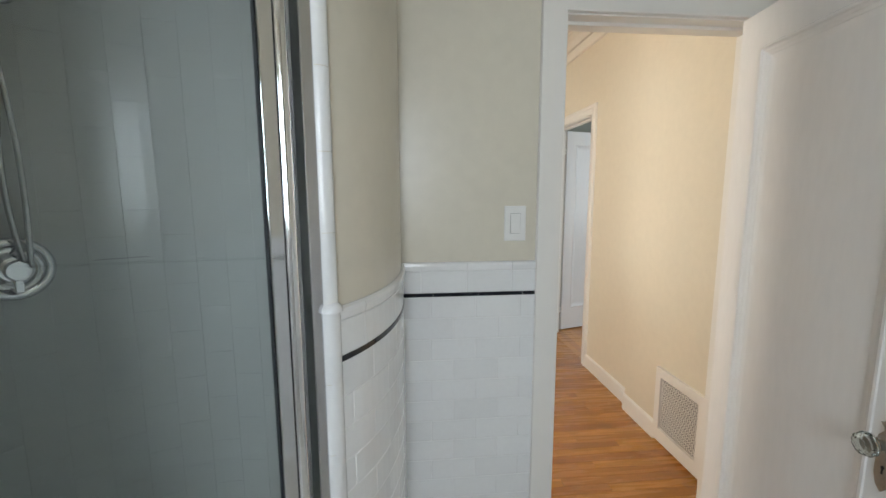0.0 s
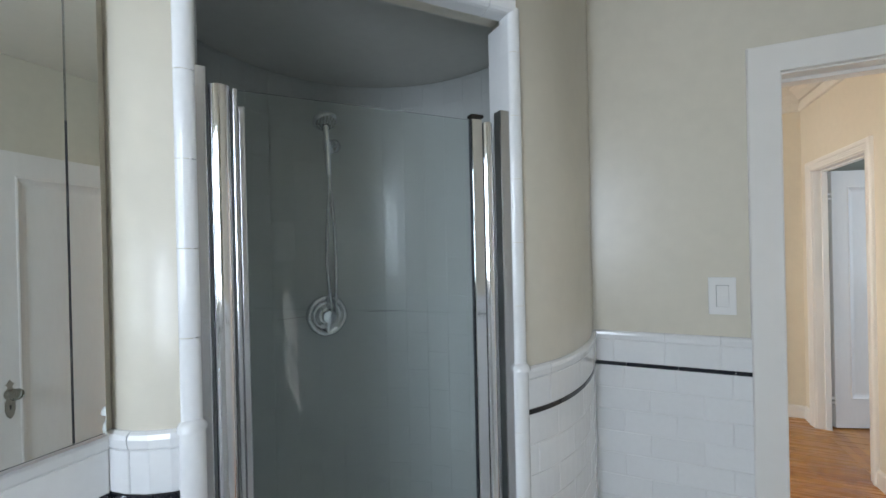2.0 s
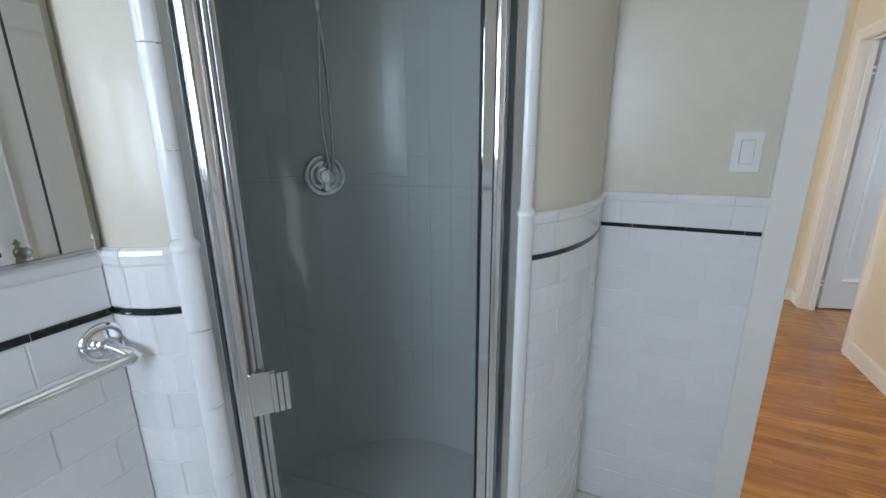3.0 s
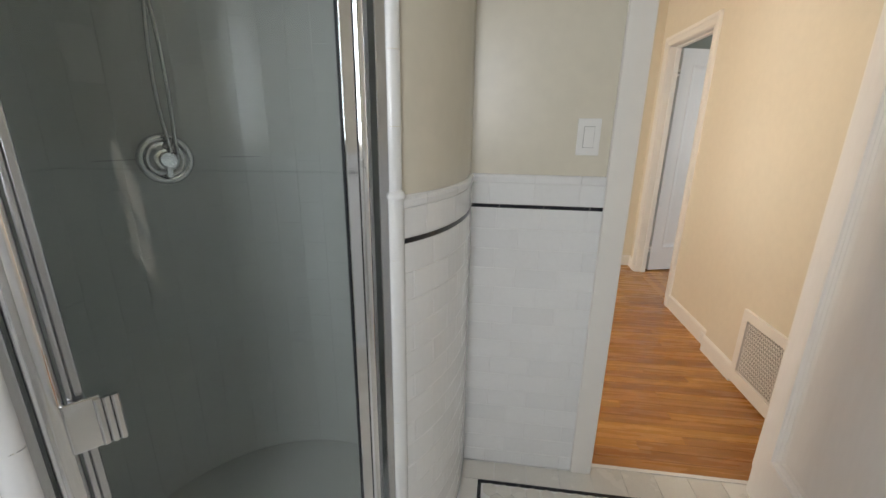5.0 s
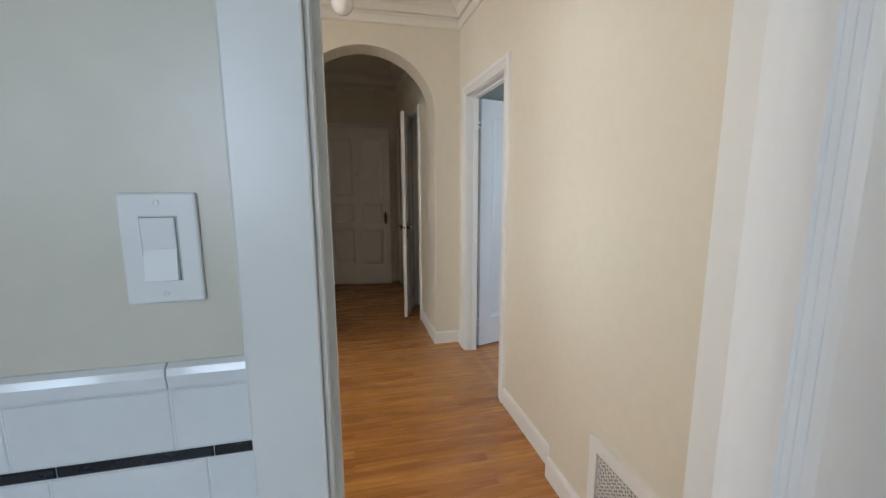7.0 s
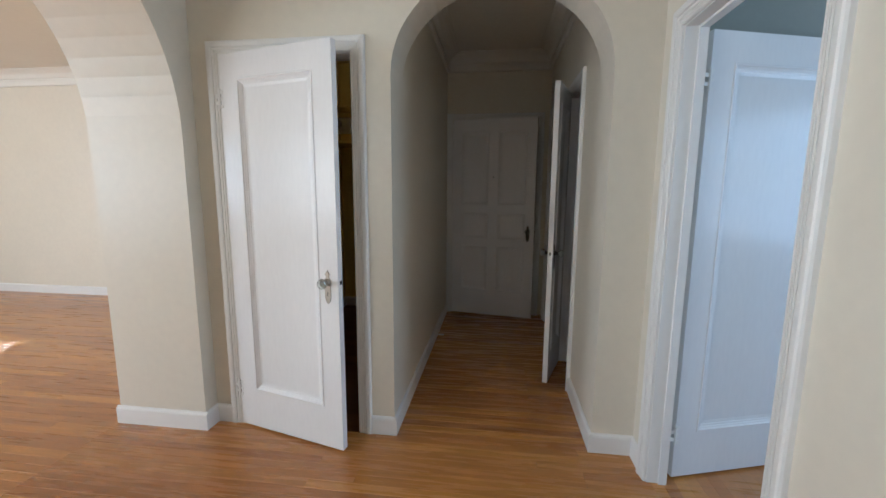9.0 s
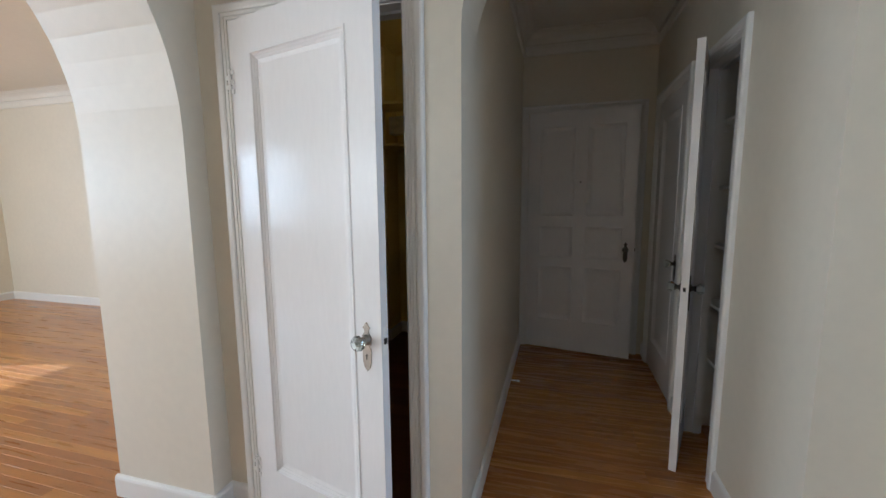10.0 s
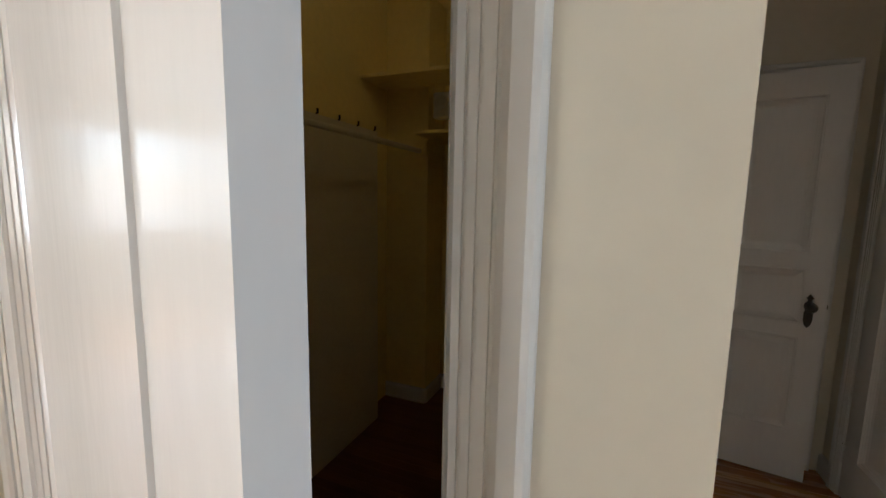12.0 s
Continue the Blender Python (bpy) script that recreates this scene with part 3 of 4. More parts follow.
door_leaf("door_side_closet", along((CE - 0.004, 6.450), (CE - 0.004, 5.735), 0.012), 0.715, 2.07, one(0.715, 2.07), "white painted single-panel closet door, closed", knob_x=0.655, knob_z=0.935, dark=True, both=False)
six = [(0.095, 0.395, 1.20, 1.965), (0.485, 0.785, 1.20, 1.965), (0.095, 0.395, 0.84, 1.12), (0.485, 0.785, 0.84, 1.12), (0.095, 0.395, 0.27, 0.765), (0.485, 0.785, 0.27, 0.765)]
entry = door_leaf("door_entry", along((0.392, 6.620), (1.258, 6.474), 0.012), 0.878, 2.09, six, "white six-panel entrance door, slightly ajar", knob_x=0.812, knob_z=0.935, dark=True, both=False, t=0.042)
bm = bmesh.new()
lathe(bm, [(0.007, 0.0), (0.007, 0.003), (0.004, 0.004)], Matrix.Translation((0.44, 0, 1.495)) @ Euler((radians(90), 0, 0)).to_matrix().to_4x4(), 14)
part("peephole", bm, DARKMETAL, entry, "small dark peephole")

# ---- shower enclosure ----
JR, JL = Vector((-0.038, 0.882)), Vector((-0.485, 0.376))
DIAG = (JR - JL).normalized()
OUT = Vector((DIAG.y, -DIAG.x))
WIDTH = (JR - JL).length


def bezier(a, c, b, n=14):
    a, c, b = Vector(a), Vector(c), Vector(b)
    return [(1 - t) ** 2 * a + 2 * t * (1 - t) * c + t * t * b for t in [i / n for i in range(n + 1)]]


RIGHT = bezier(JR, (0.100, 1.040), (0.100, 1.330), 32) + [Vector((0.100, BN))]
LEFT = bezier((BW, 0.317), (-0.535, 0.319), JL, 20)


def offset(line, d):
    out = []
    for i, p in enumerate(line):
        t = (line[min(i + 1, len(line) - 1)] - line[max(i - 1, 0)]).normalized()
        out.append(p + d * Vector((t.y, -t.x)))
    return out


for name, line in (("wall_shower_right", RIGHT), ("wall_shower_left", LEFT)):
    bm = bmesh.new()
    prism(bm, [(p.x, p.y) for p in line + offset(line, -0.085)[::-1]], lambda u, v, d: (u, v, d), 0.0, ZB)
    curved = finish(name, bm, BATH)
    for f in curved.data.polygons:
        f.use_smooth = abs(f.normal.z) < 0.5
    structure(curved, "curved painted wall beside the corner shower", "wall")
bm = bmesh.new()
back = -0.085 * OUT
prism(bm, [tuple(p) for p in (JL, JR, JR + back, JL + back)], lambda u, v, d: (u, v, d), 2.075, ZB)
structure(finish("wall_shower_header", bm, BATH), "painted wall above the shower opening", "wall")
CENTRE, ROUND = Vector((-0.45, 0.85)), 0.56
BOWL = [CENTRE + ROUND * Vector((math.cos(radians(a)), math.sin(radians(a)))) for a in [225 - 190 * i / 60 for i in range(61)]]
bm = bmesh.new()
prism(bm, [(p.x, p.y) for p in BOWL + offset(BOWL, -0.05)[::-1]], lambda u, v, d: (u, v, d), 0.0, ZB)
add_box(bm, -0.86, -0.585, 0.405, 0.435, 0, ZB)
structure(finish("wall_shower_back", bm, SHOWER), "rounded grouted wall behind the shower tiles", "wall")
inside_plan = [(-0.59, 0.42)] + [tuple(JL + back), tuple(JR + back), (0.012, 1.10)] + [tuple(p) for p in BOWL[::-2]]
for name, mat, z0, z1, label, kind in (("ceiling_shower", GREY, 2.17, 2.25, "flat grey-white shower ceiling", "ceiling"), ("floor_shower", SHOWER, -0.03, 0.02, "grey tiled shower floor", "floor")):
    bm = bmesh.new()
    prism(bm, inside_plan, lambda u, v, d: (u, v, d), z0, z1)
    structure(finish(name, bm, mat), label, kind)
bm = bmesh.new()
prism(bm, [tuple(p) for p in (JL, JR, JR + back, JL + back)], lambda u, v, d: (u, v, d), 0.0, 0.09)
structure(finish("trim_shower_curb", bm, TILE), "white tiled curb under the shower door", "curb")

# rounded trim tiles up the jambs and over the head
trim = empty("trim_shower_opening", Matrix(), "white glazed bullnose tiles round the shower opening", "tile trim", kind="structure")


def trim_profile(corner, side, z0, z1, r, parent):
    """One bullnose piece at a jamb: flat on the jamb, round on the room side."""
    bm = bmesh.new()
    pts = []
    for i in range(17):
        a = math.pi * (0.0 + i / 16)
        pts.append(corner + side * DIAG * (r * math.cos(a)) * -1 + OUT * (0.002 + r * math.sin(a) * 0.75))
    inner = [corner + side * DIAG * r - OUT * 0.03, corner - side * DIAG * r - OUT * 0.03]
    ring = inner[1:] + pts + inner[:1] if side > 0 else inner[1:] + pts + inner[:1]
    loft(bm, [[(p.x, p.y, z) for p in ring] for z in (z0 + 0.0006, z1 - 0.0006)])
    ob = part("tile", bm, TILE, parent)
    for f in ob.data.polygons:
        f.use_smooth = abs(f.normal.z) < 0.5
    return ob


for corner, side in ((JR, 1), (JL, -1)):
    c = corner + side * DIAG * 0.002
    z = 0.0
    while z < 2.06:
        top = min(z + 0.1515, WAIN if z < WAIN - 0.01 else 2.075)
        trim_profile(c, side, z, top, 0.021 if z < WAIN - 0.01 else 0.017, trim)
        z = top
    bm = bmesh.new()
    rings = []
    for k in range(6):
        a = k / 5 * math.pi / 2
        rr = 0.022 * math.cos(a) + 0.002
        rings.append([(c.x + OUT.x * 0.004 + rr * math.cos(b), c.y + OUT.y * 0.004 + rr * math.sin(b), WAIN - 0.004 + 0.020 * math.sin(a)) for b in [i * math.pi / 8 for i in range(16)]])
    vs = loft(bm, rings, closed_ring=True)
    bm.faces.new(vs[-1])
    part("end_cap", bm, TILE, trim, smooth=True)
u = 0.0
while u < WIDTH - 0.01:
    u2 = min(u + 0.1515, WIDTH)
    bm = bmesh.new()
    sec = [(0.0, -0.03)] + [(0.023 - 0.023 * math.cos(math.pi * i / 8), 0.002 + 0.018 * math.sin(math.pi * i / 8)) for i in range(9)] + [(0.046, -0.03)]
    loft_r = [[tuple((JL + DIAG * w + OUT * o)) + (2.060 + h,) for h, o in sec] for w in (u + 0.0007, u2 - 0.0007)]
    vs = loft(bm, loft_r, closed_ring=True)
    bm.faces.new(vs[0]), bm.faces.new(vs[1])
    part("tile", bm, TILE, trim)
    u = u2
bm = bmesh.new()
for c, s in ((JR, -1), (JL, 1)):
    q = [c + s * DIAG * 0.0005, c + s * DIAG * 0.006, c + s * DIAG * 0.006 + back, c + s * DIAG * 0.0005 + back]
    prism(bm, [tuple(p - OUT * 0.012) for p in q], lambda u, v, d: (u, v, d), 0.09, 2.06)
part("reveal", bm, TILE, trim)


# ---- wall tiles ----
def tile_mesh(bm, put, u0, u1, v0, v1, thick, n=1, j=0.0005, ch=0.0016):
    """One tile with eased edges on a surface put(u, v, d)."""
    us = [u0 + j + (u1 - u0 - 2 * j) * i / n for i in range(n + 1)]
    rows = []
    for v, d in ((v0 + j, 0.0), (v0 + j, thick - ch), (v0 + j + ch, thick), (v1 - j - ch, thick), (v1 - j, thick - ch), (v1 - j, 0.0)):
        row = []
        for i, u in enumerate(us):
            e = ch if (d == thick) else 0.0
            uu = u + e if i == 0 else u - e if i == n else u
            row.append(bm.verts.new(put(uu, v, d)))
        rows.append(row)
    for a, b in zip(rows, rows[1:]):
        for i in range(n):
            bm.faces.new((a[i], a[i + 1], b[i + 1], b[i]))
    for k in (0, n):
        bm.faces.new([rows[i][k] for i in (0, 1, 4, 5)])
        bm.faces.new([rows[i][k] for i in (1, 2, 3, 4)])


def along_line(line):
    lens = [0.0]
    for a, b in zip(line, line[1:]):
        lens.append(lens[-1] + (b - a).length)
    nrm = []
    for i in range(len(line)):
        t = (line[min(i + 1, len(line) - 1)] - line[max(i - 1, 0)]).normalized()
        nrm.append(Vector((t.y, -t.x)))

    def put(u, v, d):
        i = max(0, min(len(line) - 2, sum(1 for q in lens[1:-1] if q <= u)))
        f = (u - lens[i]) / (lens[i + 1] - lens[i])
        p, n = line[i].lerp(line[i + 1], f), nrm[i].lerp(nrm[i + 1], f).normalized()
        return (p.x + n.x * d, p.y + n.y * d, v)
    return put, lens[-1]


ROW, LONG, THICK = 0.0735, 0.1525, 0.008


def cap_mesh(bm, put, u0, u1, n=1):
    """A length of rounded cap tile along the top of the wainscot."""
    prof = [(WAIN - 0.030, 0.0), (WAIN - 0.030, 0.008), (WAIN - 0.026, 0.0105), (WAIN - 0.012, 0.0125), (WAIN - 0.004, 0.0105), (WAIN, 0.004), (WAIN, 0.0)]
    us = [u0 + 0.0008 + (u1 - u0 - 0.0016) * i / n for i in range(n + 1)]
    vs = loft(bm, [[put(u, v, d) for v, d in prof] for u in us])
    bm.faces.new(vs[0]), bm.faces.new(vs[-1])


def wainscot(name, put, length, n, label, start=0.0):
    """Cap, white course, black liner and running courses down to the floor."""
    w = empty(name, Matrix(), label, "wall tiles", kind="structure")
    bm = bmesh.new()
    k = max(2, int(length / 0.03))
    loft(bm, [[put(length * i / k, v, d) for v, d in ((0.0, 0.0), (0.0, 0.0066), (WAIN - 0.004, 0.0066), (WAIN - 0.004, 0.0))] for i in range(k + 1)])
    part("grout_bed", bm, GROUT, w)
    black_top = 1.108
    courses = [(WAIN - 0.030, black_top, TILE, 0.3), (black_top, black_top - 0.014, BLACK, 0.55)]
    z, r = black_top - 0.014, 0
    while z > 0.01:
        courses.append((z, max(z - ROW, 0.0), TILE, 0.0 if r % 2 else 0.5))
        z, r = z - ROW, r + 1
    cuts = lambda sh: [0.0] + [q for q in [start + LONG * (i + sh) for i in range(-2, int(length / LONG) + 3)] if 0.02 < q < length - 0.02] + [length]
    for a, b in zip(cuts(0.3), cuts(0.3)[1:]):
        bm = bmesh.new()
        cap_mesh(bm, put, a, b, n)
        part("cap_tile", bm, TILE, w)
    for top, low, mat, sh in courses:
        c = cuts(sh)
        for a, b in zip(c, c[1:]):
            bm = bmesh.new()
            tile_mesh(bm, put, a, b, low, top, THICK + (0.001 if mat is BLACK else 0), n)
            part("tile" if mat is TILE else "liner_tile", bm, mat, w)
    return w


put_r, len_r = along_line(RIGHT)
put_l, len_l = along_line(LEFT)
# ---- bathroom things ----
switch = empty("light_switch", Matrix.Translation((0.479, BN, 1.337)), "white rocker light switch with its plate on the wall", "light switch")
part("plate", boxes((-0.0365, 0.0365, -0.006, 0.0, -0.058, 0.058), bevel=0.0025), RUBBER, switch)
part("bezel", boxes((-0.0175, 0.0175, -0.0075, -0.005, -0.0345, 0.0345), bevel=0.0008), RUBBER, switch)
# grey plate paints the shade of the slit round the rocker
part("gap", boxes((-0.0168, 0.0168, -0.0077, -0.0060, -0.0338, 0.0338)), SHADOWGAP, switch)
bm = bmesh.new()
prism(bm, [(-0.0065, -0.0325), (-0.0135, -0.0325), (-0.0095, 0.0), (-0.0100, 0.0325), (-0.0065, 0.0325)], lambda u, v, d: (d, u, v), -0.0155, 0.0155)
part("rocker", bm, RUBBER, switch)
for z in (-0.048, 0.048):
    bm = bmesh.new()
    lathe(bm, [(0.003, 0.0), (0.003, 0.0012), (0.0015, 0.0016)], Matrix.Translation((0, -0.0058, z)) @ Euler((radians(90), 0, 0)).to_matrix().to_4x4(), 10)
    part("screw", bm, TRIM, switch)

cabinet = empty("mirror_cabinet", Matrix.Translation((BW, 0, 0)), "frameless mirrored medicine cabinet on the tiled wall", "mirror cabinet")
part("body", boxes((0.001, 0.012, -0.52, 0.298, 1.216, 2.02)), STEEL, cabinet)
part("mirror_door", boxes((0.0125, 0.018, 0.2575, 0.300, 1.214, 2.02)), MIRROR, cabinet)
part("mirror_door", boxes((0.0125, 0.018, -0.10, 0.2545, 1.214, 2.02)), MIRROR, cabinet)
part("mirror_door", boxes((0.0125, 0.018, -0.52, -0.103, 1.214, 2.02)), MIRROR, cabinet)
part("seam", boxes((0.013, 0.0185, 0.2545, 0.2575, 1.216, 1.715)), SEAM, cabinet, "dark joint between mirror doors")
part("edge_strip", boxes((0.0125, 0.020, -0.52, 0.300, 1.2085, 1.2135)), CHROME, cabinet, "thin chrome edge")

bar = empty("towel_bar", Matrix.Translation((BW + THICK, 0, 0)), "chrome towel bar with round rosette on the tiles", "towel bar")
for y in (0.284, -0.34):
    m = Matrix.Translation((0, y, 1.052)) @ Euler((0, radians(90), 0)).to_matrix().to_4x4()
    bm = bmesh.new()
    lathe(bm, [(0.036, 0.0), (0.036, 0.004), (0.033, 0.008), (0.028, 0.009), (0.0265, 0.006), (0.024, 0.006), (0.022, 0.012), (0.017, 0.014), (0.014, 0.020)], m, 32)
    part("rosette", bm, CHROME, bar, smooth=True)
    bm = bmesh.new()
    tube(bm, [(0.015, y, 1.052), (0.040, y + 0.004, 1.046), (0.058, y + 0.012, 1.038)], 0.009, 14)
    part("post", bm, CHROME, bar, smooth=True)
bm = bmesh.new()
lathe(bm, [(0.004, -0.37), (0.0085, -0.365), (0.0085, 0.284), (0.0105, 0.286), (0.0105, 0.298), (0.006, 0.303)], Matrix.Translation((0.060, 0, 1.034)) @ Euler((radians(-90), 0, 0)).to_matrix().to_4x4(), 18)
part("rail", bm, CHROME, bar, smooth=True)


# shower door: local x runs along the opening from the hinge jamb, y goes into the shower
door = empty("shower_door", along(JL, JR), "frameless glass shower door with chrome posts and hinge", "shower door")
HG = 1.80
def post(name, x0, x1, y0, y1, z1, mat, parent=door, z0=0.09):
    return part(name, boxes((x0, x1, y0, y1, z0, z1), bevel=0.0025), mat, parent)
post("wall_channel", 0.006, 0.030, -0.006, 0.030, 1.83, STEEL)
bm = bmesh.new()
lathe(bm, [(0.017, 0.09), (0.017, 1.80)], Matrix.Translation((0.050, 0.004, 0)), 28)
part("pivot_post", bm, CHROME, door, "round polished chrome post", smooth=True)
post("inner_post", 0.070, 0.078, 0.000, 0.030, 1.80, STEEL)
post("seal_strip", 0.0785, 0.090, 0.004, 0.020, 1.77, STEEL)
pane = part("glass_pane", boxes((0.080, WIDTH - 0.114, 0.008, 0.014, 0.105, HG)), GLASS, door, "clear glass pane")
pane.visible_shadow = False
post("closing_post", WIDTH - 0.114, WIDTH - 0.0861, 0.002, 0.022, HG + 0.004, CHROME)
post("edge_seal", WIDTH - 0.1185, WIDTH - 0.1145, 0.006, 0.016, HG, SEAM)
bm = bmesh.new()
lathe(bm, [(0.0125, 0.09), (0.0125, HG - 0.004)], Matrix.Translation((WIDTH - 0.0720, 0.008, 0)), 22)
part("rounded_rail", bm, CHROME, door, smooth=True)
post("jamb_channel", WIDTH - 0.040, WIDTH - 0.014, -0.004, 0.026, HG + 0.03, STEEL)
post("top_bracket", WIDTH - 0.118, WIDTH - 0.084, -0.002, 0.020, HG + 0.012, DARKMETAL, z0=HG + 0.0045)
hg = post("hinge_bracket", 0.062, 0.108, -0.010, -0.002, 0.955, CHROME, z0=0.865)
for k in range(3):
    bm = bmesh.new()
    lathe(bm, [(0.0055, 0.868), (0.0055, 0.950)], Matrix.Translation((0.104 + 0.011 * k, -0.010, 0)), 12)
    part("hinge_barrel", bm, CHROME, hg, smooth=True)

shower = empty("shower_set", pose(-0.878, 1.197, 0, 0, 0, -39) @ Matrix.Translation((0, 0.045, 0)), "chrome shower valve with hand shower and hose on the tiled wall", "shower set")
ry = Euler((0, radians(90), 0)).to_matrix().to_4x4()
bm = bmesh.new()
lathe(bm, [(0.080, 0.0), (0.080, 0.006), (0.074, 0.015), (0.062, 0.017), (0.057, 0.009), (0.043, 0.008), (0.039, 0.016), (0.030, 0.020)], Matrix.Translation((0.015, -0.045, 1.252)) @ ry, 40)
part("valve_plate", bm, CHROME, shower, smooth=True)
bm = bmesh.new()
lathe(bm, [(0.026, 0.018), (0.026, 0.045), (0.022, 0.052)], Matrix.Translation((0.015, -0.045, 1.252)) @ ry, 24)
add_box(bm, 0.042, 0.056, -0.054, -0.036, 1.195, 1.252, bevel=0.003)
part("valve_handle", bm, CHROME, shower)
bm = bmesh.new()
lathe(bm, [(0.028, 0.0), (0.028, 0.006), (0.012, 0.012)], Matrix.Translation((0, 0, 1.92)) @ ry, 24)
tube(bm, [(0.008, 0, 1.92), (0.04, -0.015, 1.922), (0.07, -0.038, 1.902)], 0.010, 12)
part("arm", bm, CHROME, shower, smooth=True)
bm = bmesh.new()
lathe(bm, [(0.016, -0.02), (0.018, 0.0), (0.016, 0.03)], Matrix.Translation((0.075, -0.040, 1.89)) @ Euler((0.2, 0.35, 0)).to_matrix().to_4x4(), 18)
part("holder", bm, CHROME, shower, smooth=True)
bm = bmesh.new()
tube(bm, [(0.074, -0.038, 1.79), (0.079, -0.041, 1.85), (0.085, -0.045, 1.92), (0.092, -0.050, 1.972)], 0.012, 14)
part("hand_grip", bm, CHROME, shower, smooth=True)
bm = bmesh.new()
lathe(bm, [(0.012, 0.030), (0.030, 0.024), (0.046, 0.010), (0.048, 0.0), (0.045, -0.008), (0.040, -0.010)], Matrix.Translation((0.100, -0.052, 1.986)) @ Euler((0.15, -0.45, 0)).to_matrix().to_4x4(), 32)
head = part("spray_head", bm, CHROME, shower, smooth=True)
bm = bmesh.new()
for r, k in ((0.012, 6), (0.024, 11), (0.034, 15)):
    for i in range(k):
        lathe(bm, [(0.0024, -0.0098), (0.0024, -0.0125)], Matrix.Translation((0.100, -0.052, 1.986)) @ Euler((0.15, -0.45, 0)).to_matrix().to_4x4() @ Matrix.Translation((r * math.cos(2 * math.pi * i / k), r * math.sin(2 * math.pi * i / k), 0)), 6)
part("nozzles", bm, DARK, head)
bm = bmesh.new()
hose = []
for i in range(41):
    t = i / 40
    hose.append((0.074 - 0.020 * t, -0.038 + 0.012 * math.sin(math.pi * t) + 0.018 * t, 1.795 - 0.54 * t))
tube(bm, hose, 0.0065, 8)
hose2 = [(0.072 - 0.02 * i / 40, -0.034 + 0.002 * i / 40 - 0.016 * math.sin(math.pi * (i / 40) ** 1.3), 1.795 - 0.52 * i / 40) for i in range(41)]
tube(bm, hose2, 0.0065, 8)
part("hose", bm, STEEL, shower, "ribbed metal hose", smooth=True)

drain = empty("shower_drain", Matrix.Translation((-0.58, 0.96, 0.0205)), "round metal drain grate in the shower floor", "drain")
bm = bmesh.new()
lathe(bm, [(0.045, 0.0), (0.045, 0.003), (0.040, 0.004)], Matrix(), 32)
part("flange", bm, DARKMETAL, drain)
bm = bmesh.new()
for i in range(8):
    # black discs give the holes their shade by colour
    lathe(bm, [(0.005, 0.004), (0.005, 0.0046)], Matrix.Translation((0.025 * math.cos(i * math.pi / 4), 0.025 * math.sin(i * math.pi / 4), 0)), 8)
part("holes", bm, DARK, drain)

# ---- hall things ----
vent = empty("floor_vent", Matrix.Translation((1.565, 0, 0)), "white wall register with a pierced metal grille above the baseboard", "wall vent")
VY0, VY1, VZ0, VZ1 = 1.80, 2.188, 0.02, 0.448
bm = bmesh.new()
for y0, y1, z0, z1 in ((VY0, VY0 + 0.045, VZ0, VZ1), (VY1 - 0.045, VY1, VZ0, VZ1), (VY0 + 0.045, VY1 - 0.045, VZ1 - 0.05, VZ1), (VY0 + 0.045, VY1 - 0.045, VZ0, VZ0 + 0.075)):
    add_box(bm, -0.020, -0.0005, y0, y1, z0, z1)
part("frame", bm, TRIM, vent)
# black sheet behind the grille gives the duct's shade by colour
part("backing", boxes((-0.004, -0.001, VY0 + 0.045, VY1 - 0.045, VZ0 + 0.075, VZ1 - 0.05)), DARK, vent, "near-black sheet standing for the shade inside the duct")
gy0, gy1, gz0, gz1 = VY0 + 0.046, VY1 - 0.046, VZ0 + 0.076, VZ1 - 0.051
NR, NCOL = 14, 16
bm = bmesh.new()
dz, dy = (gz1 - gz0) / NR, (gy1 - gy0) / NCOL
for r in range(NR + 1):
    add_box(bm, -0.013, -0.010, gy0, gy1, gz0 + r * dz - 0.0022 if r else gz0, gz0 + r * dz + 0.0022 if r < NR else gz1)
for r in range(NR):
    for c in range(NCOL):
        y = gy0 + (c + 0.5 * (r % 2)) * dy
        z = gz0 + r * dz
        for s in (1, -1):
            a, b = y + dy * 0.5 * (1 - s) , y + dy * 0.5
            if max(a, b) > gy1:
                continue
            vs = [(-0.0128, a - 0.0019, z), (-0.0128, a + 0.0019, z), (-0.0128, b + 0.0019, z + dz), (-0.0128, b - 0.0019, z + dz)]
            ks = [bm.verts.new(v) for v in vs] + [bm.verts.new((v[0] + 0.0026, v[1], v[2])) for v in vs]
            for f in ((0, 1, 2, 3), (7, 6, 5, 4), (0, 4, 5, 1), (1, 5, 6, 2), (2, 6, 7, 3), (3, 7, 4, 0)):
                bm.faces.new([ks[i] for i in f])
part("grille", bm, TRIM, vent, "cream pierced lattice grille")

outlet = empty("wall_outlet", Matrix.Translation((HE - 0.0165, 2.60, 0.055)), "white outlet set in the baseboard", "outlet")
part("plate", boxes((-0.005, 0, -0.035, 0.035, -0.028, 0.028), bevel=0.0015), RUBBER, outlet)
for y in (-0.016, 0.016):
    part("socket", boxes((-0.0062, -0.004, y - 0.009, y + 0.009, -0.012, 0.012), bevel=0.001), TRIM, outlet)
o2 = copy_thing(outlet, Matrix.Translation((-4.3, LN - 0.0165, 0.055)) @ Euler((0, 0, radians(90))).to_matrix().to_4x4())
o2["label"] = "white outlet set in the living room baseboard"

stop = empty("door_stop", Matrix.Translation((CW + 0.0165, 5.70, 0.07)), "white door stop screwed to the corridor baseboard", "door stop")
bm = bmesh.new()
lathe(bm, [(0.012, 0.0), (0.012, 0.003), (0.005, 0.006), (0.0045, 0.060)], ry, 14)
part("rod", bm, RUBBER, stop, smooth=True)
bm = bmesh.new()
